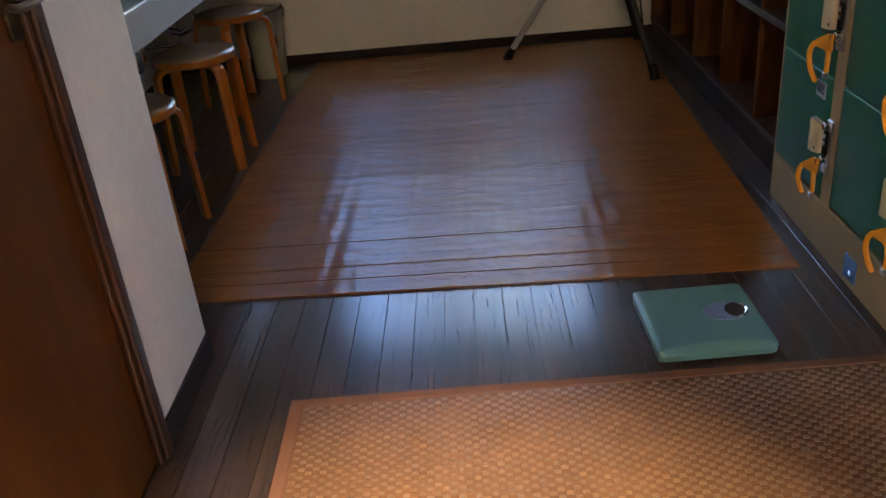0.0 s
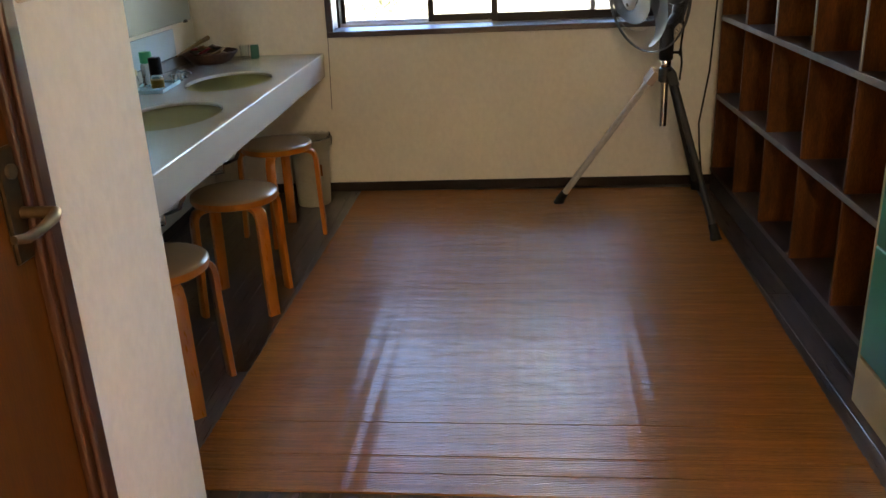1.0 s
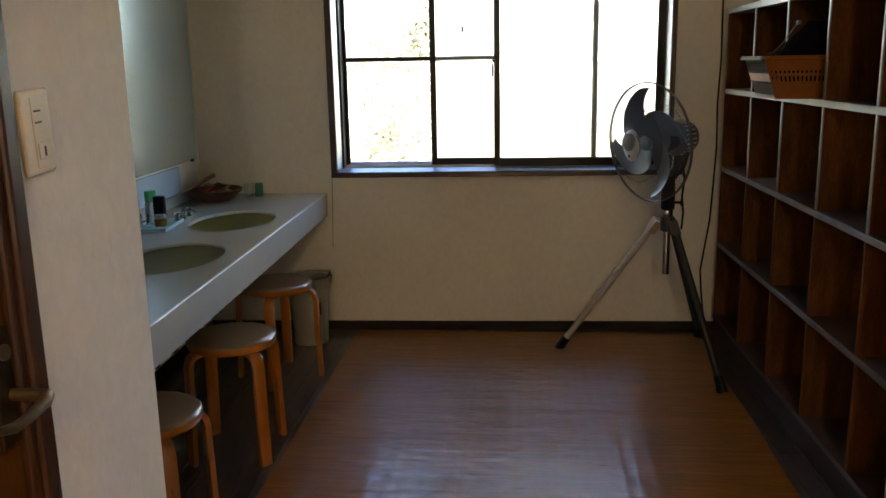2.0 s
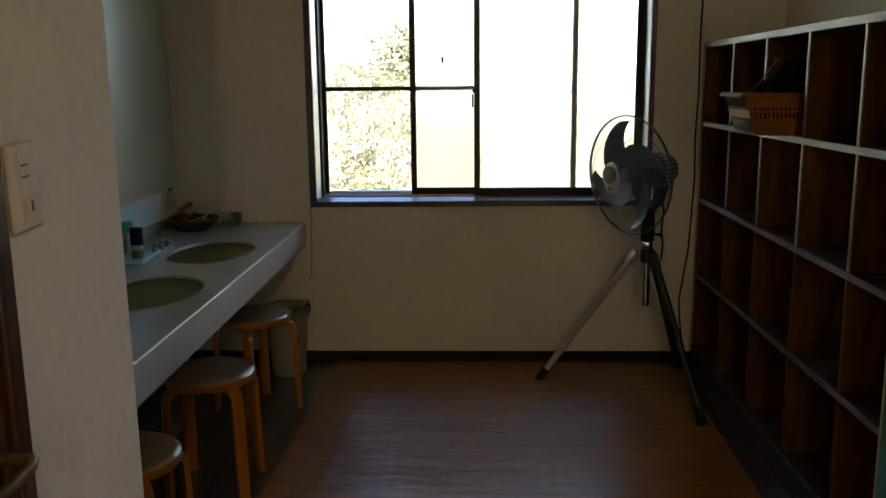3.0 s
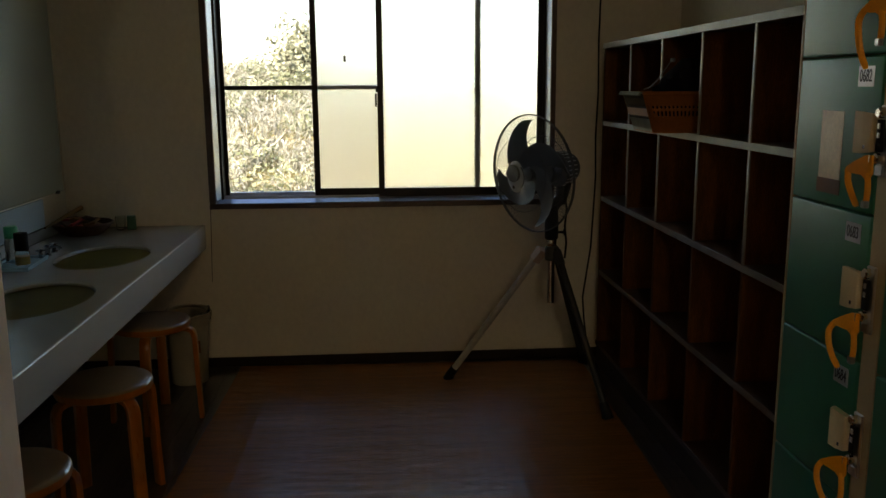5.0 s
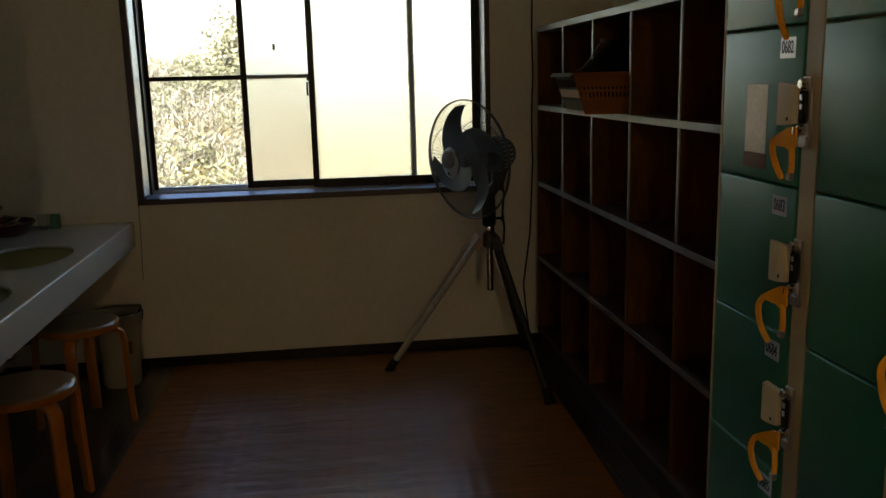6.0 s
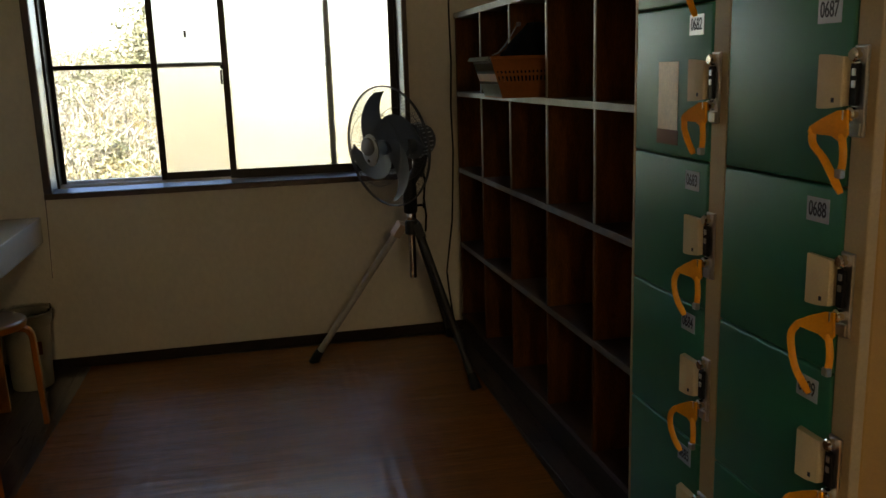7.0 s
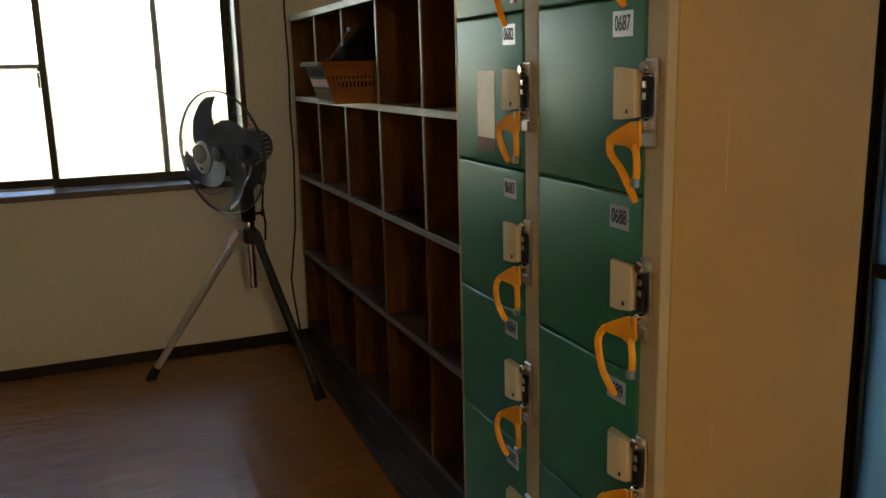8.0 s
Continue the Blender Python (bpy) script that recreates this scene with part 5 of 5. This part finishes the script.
def build_reeds():
    """Tufts of thin grass that arch over, with small-leaved scrub between them."""
    rng = random.Random(5)
    verts, faces = [], []
    for tuft in range(2100):
        ty = 8.2 + 9.5 * rng.random() ** 1.15
        tx = rng.uniform(-0.62, 0.42) * ty
        heading, size = rng.uniform(0, math.tau), rng.uniform(0.55, 1.35)
        for k in range(rng.randint(9, 22)):
            x, y = tx + rng.gauss(0, 0.10), ty + rng.gauss(0, 0.10)
            z = ground_height(x, y)
            h = rng.uniform(0.18, 0.50) * size
            a = heading + rng.gauss(0, 0.9)
            w = rng.uniform(0.0035, 0.009)
            lean = rng.uniform(0.6, 1.9) * h
            dx, dy = math.cos(a), math.sin(a)
            px, py = -dy * w, dx * w
            b = len(verts)
            for s, q in ((0.0, 0.6), (0.4, 1.0), (0.75, 0.8)):
                cx, cy, cz = x + dx * lean * s * s, y + dy * lean * s * s, z + h * (1.5 * s - 0.85 * s * s)
                verts += [(cx - px * q, cy - py * q, cz), (cx + px * q, cy + py * q, cz)]
            verts.append((x + dx * lean, y + dy * lean, z + h * 0.52))
            faces += [(b, b + 1, b + 3, b + 2), (b + 2, b + 3, b + 5, b + 4), (b + 4, b + 5, b + 6)]
    me = bpy.data.meshes.new("reeds")
    me.from_pydata(verts, [], faces)
    me.materials.append(REED)
    tagged(new("reeds", me), "dense sunlit reeds and grass on a bank", "reeds", kind="stuff")
    verts, faces = [], []
    for bush in range(150):
        by = 8.6 + 9.0 * rng.random()
        bx = rng.uniform(-0.60, 0.40) * by
        r = rng.uniform(0.18, 0.42)
        bz = ground_height(bx, by) + r * 0.5
        for k in range(int(700 * r)):
            d = Vector((rng.gauss(0, 1), rng.gauss(0, 1), rng.gauss(0, 0.8))).normalized()
            p = Vector((bx, by, bz)) + d * r * rng.uniform(0.35, 1.05) * (1 + 0.35 * noise.noise(d * 2.1 + Vector((bush, 0, 0))))
            t = Vector((rng.gauss(0, 1), rng.gauss(0, 1), rng.gauss(-0.2, 0.6))).normalized()
            e = t.cross(Vector((rng.gauss(0, 1), rng.gauss(0, 1), rng.gauss(0, 1)))).normalized()
            ln, w = rng.uniform(0.05, 0.12), rng.uniform(0.008, 0.020)
            b = len(verts)
            verts += [tuple(p), tuple(p + t * ln * 0.5 + e * w), tuple(p + t * ln), tuple(p + t * ln * 0.5 - e * w)]
            faces.append((b, b + 1, b + 2, b + 3))
    me = bpy.data.meshes.new("scrub")
    me.from_pydata(verts, [], faces)
    me.materials.append(SCRUB)
    tagged(new("scrub", me), "low leafy green scrub between the grass", "shrub", kind="stuff")


build_reeds()


def build_tree(x, y, height, seed):
    rng = random.Random(seed)
    z = ground_height(x, y) - 0.1
    t = thing("tree", pose(x, y, z), "sunlit leafy tree with an open crown on the bank", "tree", group="trees on the bank")
    bm = bmesh.new()
    trunk = [(0, 0, 0), (0.06, 0.02, height * 0.2), (0.02, 0.08, height * 0.42), (0.12, 0.05, height * 0.66), (0.08, 0.1, height * 0.9)]
    sweep(bm, trunk, [0.16, 0.13, 0.10, 0.07, 0.02], 9)
    tips = []
    for k in range(16):
        s = rng.uniform(0.16, 0.92)
        a = k * 2.4 + rng.uniform(-0.3, 0.3)
        ln = height * rng.uniform(0.14, 0.40) * (1.25 - 0.6 * s)
        p0 = Vector((0.05, 0.05, height * s))
        p2 = p0 + Vector((math.cos(a) * ln, math.sin(a) * ln, ln * rng.uniform(0.25, 0.6)))
        p1 = p0.lerp(p2, 0.5) + Vector((0, 0, -0.06 * ln))
        sweep(bm, [p0, p1, p2], [0.05, 0.03, 0.008], 6)
        tips += [p0.lerp(p2, 0.55), p0.lerp(p2, 0.8), p2]
    part("trunk", bm, BARK, t, "brown bark trunk and limbs", smooth=True)
    verts, faces = [], []
    for tip in tips:
        for c in range(rng.randint(5, 8)):
            o = tip + Vector((rng.gauss(0, 0.26), rng.gauss(0, 0.26), rng.gauss(0, 0.2)))
            for q in range(rng.randint(9, 16)):
                p = o + Vector((rng.gauss(0, 0.11), rng.gauss(0, 0.11), rng.gauss(0, 0.09)))
                d = Vector((rng.gauss(0, 1), rng.gauss(0, 1), rng.gauss(-0.3, 0.7))).normalized()
                e = d.cross(Vector((rng.gauss(0, 1), rng.gauss(0, 1), rng.gauss(0, 1)))).normalized()
                ln, w = rng.uniform(0.07, 0.13), rng.uniform(0.02, 0.04)
                b = len(verts)
                verts += [tuple(p), tuple(p + d * ln * 0.5 + e * w), tuple(p + d * ln), tuple(p + d * ln * 0.5 - e * w)]
                faces.append((b, b + 1, b + 2, b + 3))
    me = bpy.data.meshes.new("crown")
    me.from_pydata(verts, [], faces)
    me.materials.append(LEAF)
    ob = new("crown", me)
    ob.parent = t
    tagged(ob, "loose crown of small yellow-green leaves")


build_tree(0.25, 12.5, 6.2, 3)
build_tree(-1.25, 15.0, 1.0, 8)
build_tree(1.9, 14.5, 4.2, 12)


# ---- floor mats ----
# a slat across its width: nearly flat on top, rounded towards its edges
SECTION = ((-1, None), (-0.88, 0.00036), (-0.68, 0.00009), (-0.46, 0.0), (0.46, 0.0), (0.68, 0.00009), (0.88, 0.00036), (1, None))


def build_bamboo_mat():
    wd, ln, pitch = 1.842, 2.735, 0.0074
    m = thing("bamboo_mat", pose(0.135, 3.092, 0.0, 0, 0, -1.55), "large brown bamboo slat mat on the floor", "mat")
    rng = random.Random(11)
    verts, faces = [], []
    n = int(ln / pitch)
    segs = 120
    # the slats bow between the threads that tie them
    bow = [0.00055 * rng.choice((-1.3, -0.6, 0.6, 1.3)) for _ in range(segs + 1)]
    for k in range(n):
        y = -ln / 2 + (k + 0.5) * pitch
        x0, x1 = -wd / 2 + rng.uniform(-0.002, 0.002), wd / 2 + rng.uniform(-0.002, 0.002)
        hw = pitch * (0.498 if rng.random() > 0.03 else 0.47)
        tilt = rng.gauss(0, 0.022)
        lift = rng.uniform(0, 0.0002)
        # a few slats have sunk or slipped
        d = y + ln / 2
        if any(abs(d - q) < pitch * 0.55 for q in (0.088, 0.163, 0.335)) or rng.random() < 0.003:
            lift, hw = -0.0022, hw * 0.86
        b = len(verts)
        for i in range(segs + 1):
            x = x0 + (x1 - x0) * i / segs
            w = 0.0009 * noise.noise((x * 2.6, y * 3.1, 0)) + 0.0006 * noise.noise((x * 9, y * 14, 4))
            w += bow[i] + 0.0002 * noise.noise((x * 8.5, y * 0.35, 21)) + 0.0002 * noise.noise((x * 24, y * 0.8, 31)) + 0.0010 * noise.noise((x * 0.7, y * 9, 44)) + 0.0009 * noise.noise((x * 13, y * 22, 57))
            zt = 0.0066 + lift + w
            lean = tilt + 0.05 * noise.noise((x * 2.2, k * 3.7, 71))
            yy = y + 0.0012 * noise.noise((x * 1.5, y * 6, 8))
            verts += [(x, yy + hw * q, 0.0014 if drop is None else zt - drop + lean * hw * q) for q, drop in SECTION]
        for i in range(segs):
            p, q = b + 8 * i, b + 8 * (i + 1)
            faces += [(p + j, q + j, q + j + 1, p + j + 1) for j in range(7)]
        faces += [tuple(range(b, b + 8)), tuple(range(q + 7, q - 1, -1))]
    me = bpy.data.meshes.new("slats")
    me.from_pydata(verts, [], faces)
    me.materials.append(BAMBOO)
    me.shade_smooth()
    me.set_sharp_from_angle(angle=radians(35))
    ob = new("slats", me)
    ob.parent = m
    tagged(ob, "glossy brown bamboo slats", kind="stuff")
    boxpart("backing", (-wd / 2 + 0.006, wd / 2 - 0.006, -ln / 2 + 0.004, ln / 2 - 0.004, 0.0004, 0.0016), RATTAN_DARK, m, 0, "dark cloth backing")


build_bamboo_mat()


def build_rattan_mat():
    wd, ln = 1.74, 2.20
    m = thing("rattan_mat", pose(-0.360, 1.236, 0.0, 0, 0, 0.9), "checkered woven rattan mat with cloth border", "mat")
    boxpart("weave_ground", (0.02, wd - 0.02, -ln + 0.02, -0.02, 0.0005, 0.0040), RATTAN_DARK, m, 0, "brown woven rattan")
    for d in ((0, 0.030, -ln, 0, 0.0005, 0.0062), (wd - 0.030, wd, -ln, 0, 0.0005, 0.0062), (0.030, wd - 0.030, -0.030, 0, 0.0005, 0.0062), (0.030, wd - 0.030, -ln, -ln + 0.030, 0.0005, 0.0062)):
        boxpart("border", d, TAPE, m, 0.002, "brown cloth border tape")
    rng = random.Random(2)
    verts, faces = [], []
    pw, ph = 0.0165, 0.0125
    rows = int((ln - 0.068) / ph)
    for r in range(rows):
        y = -0.034 - (r + 0.5) * ph
        for c in range(int((wd - 0.066) / (2 * pw))):
            x = 0.034 + (2 * c + 0.5 + (r % 2)) * pw
            if x > wd - 0.040:
                continue
            a, d = pw * 0.50, ph * 0.47
            z = 0.0056 + rng.uniform(-0.0003, 0.0004)
            jx, jy = rng.uniform(-0.0006, 0.0006), rng.uniform(-0.0004, 0.0004)
            b = len(verts)
            X, Y = x + jx, y + jy
            verts += [(X - a, Y - d, 0.0036), (X + a, Y - d, 0.0036), (X + a, Y + d, 0.0036), (X - a, Y + d, 0.0036),
                      (X - a * 0.55, Y - d * 0.86, z), (X + a * 0.55, Y - d * 0.86, z), (X + a * 0.55, Y + d * 0.86, z), (X - a * 0.55, Y + d * 0.86, z)]
            faces += [(b + 4, b + 5, b + 6, b + 7)] + [(b + i, b + (i + 1) % 4, b + 4 + (i + 1) % 4, b + 4 + i) for i in range(4)]
    me = bpy.data.meshes.new("weave")
    me.from_pydata(verts, [], faces)
    me.materials.append(RATTAN)
    ob = new("weave", me)
    ob.parent = m
    tagged(ob, "pale raised rattan strips", kind="stuff")


build_rattan_mat()

# ---- floor ----
bm = bmesh.new()
box(bm, XL - T, XR + T, YB - T, YF + T, -0.16, -0.014)
floor = single("floor", bm, SUBFLOOR, "dark brown strip plank floor", "floor", kind="structure")
plank_mesh = {}


def plank(length):
    if length not in plank_mesh:
        bm = bmesh.new()
        w = 0.0404
        box(bm, -w, w, 0.001, length - 0.001, -0.014, 0.0)
        top = [e for e in bm.edges if all(abs(v.co.z) < 1e-6 for v in e.verts)]
        bmesh.ops.bevel(bm, geom=top, offset=0.0007, segments=1, affect="EDGES")
        plank_mesh[length] = finish(bm, "plank", PLANK)
    return plank_mesh[length]


PATTERNS = ((1.5, 2.1, 2.1, 1.8), (1.5, 1.5, 2.4, 2.1), (1.5, 1.8, 1.8, 2.4), (1.5, 2.4, 2.1, 1.5))
for k in range(40):
    x = XL + 0.011 + k * 0.082
    y = YB
    for ln in PATTERNS[(k * 3 + k // 4) % 4]:
        ob = new("plank", plank(ln))
        ob.matrix_basis = pose(x, y, random.uniform(-0.0004, 0))
        ob.parent = floor
        y += ln
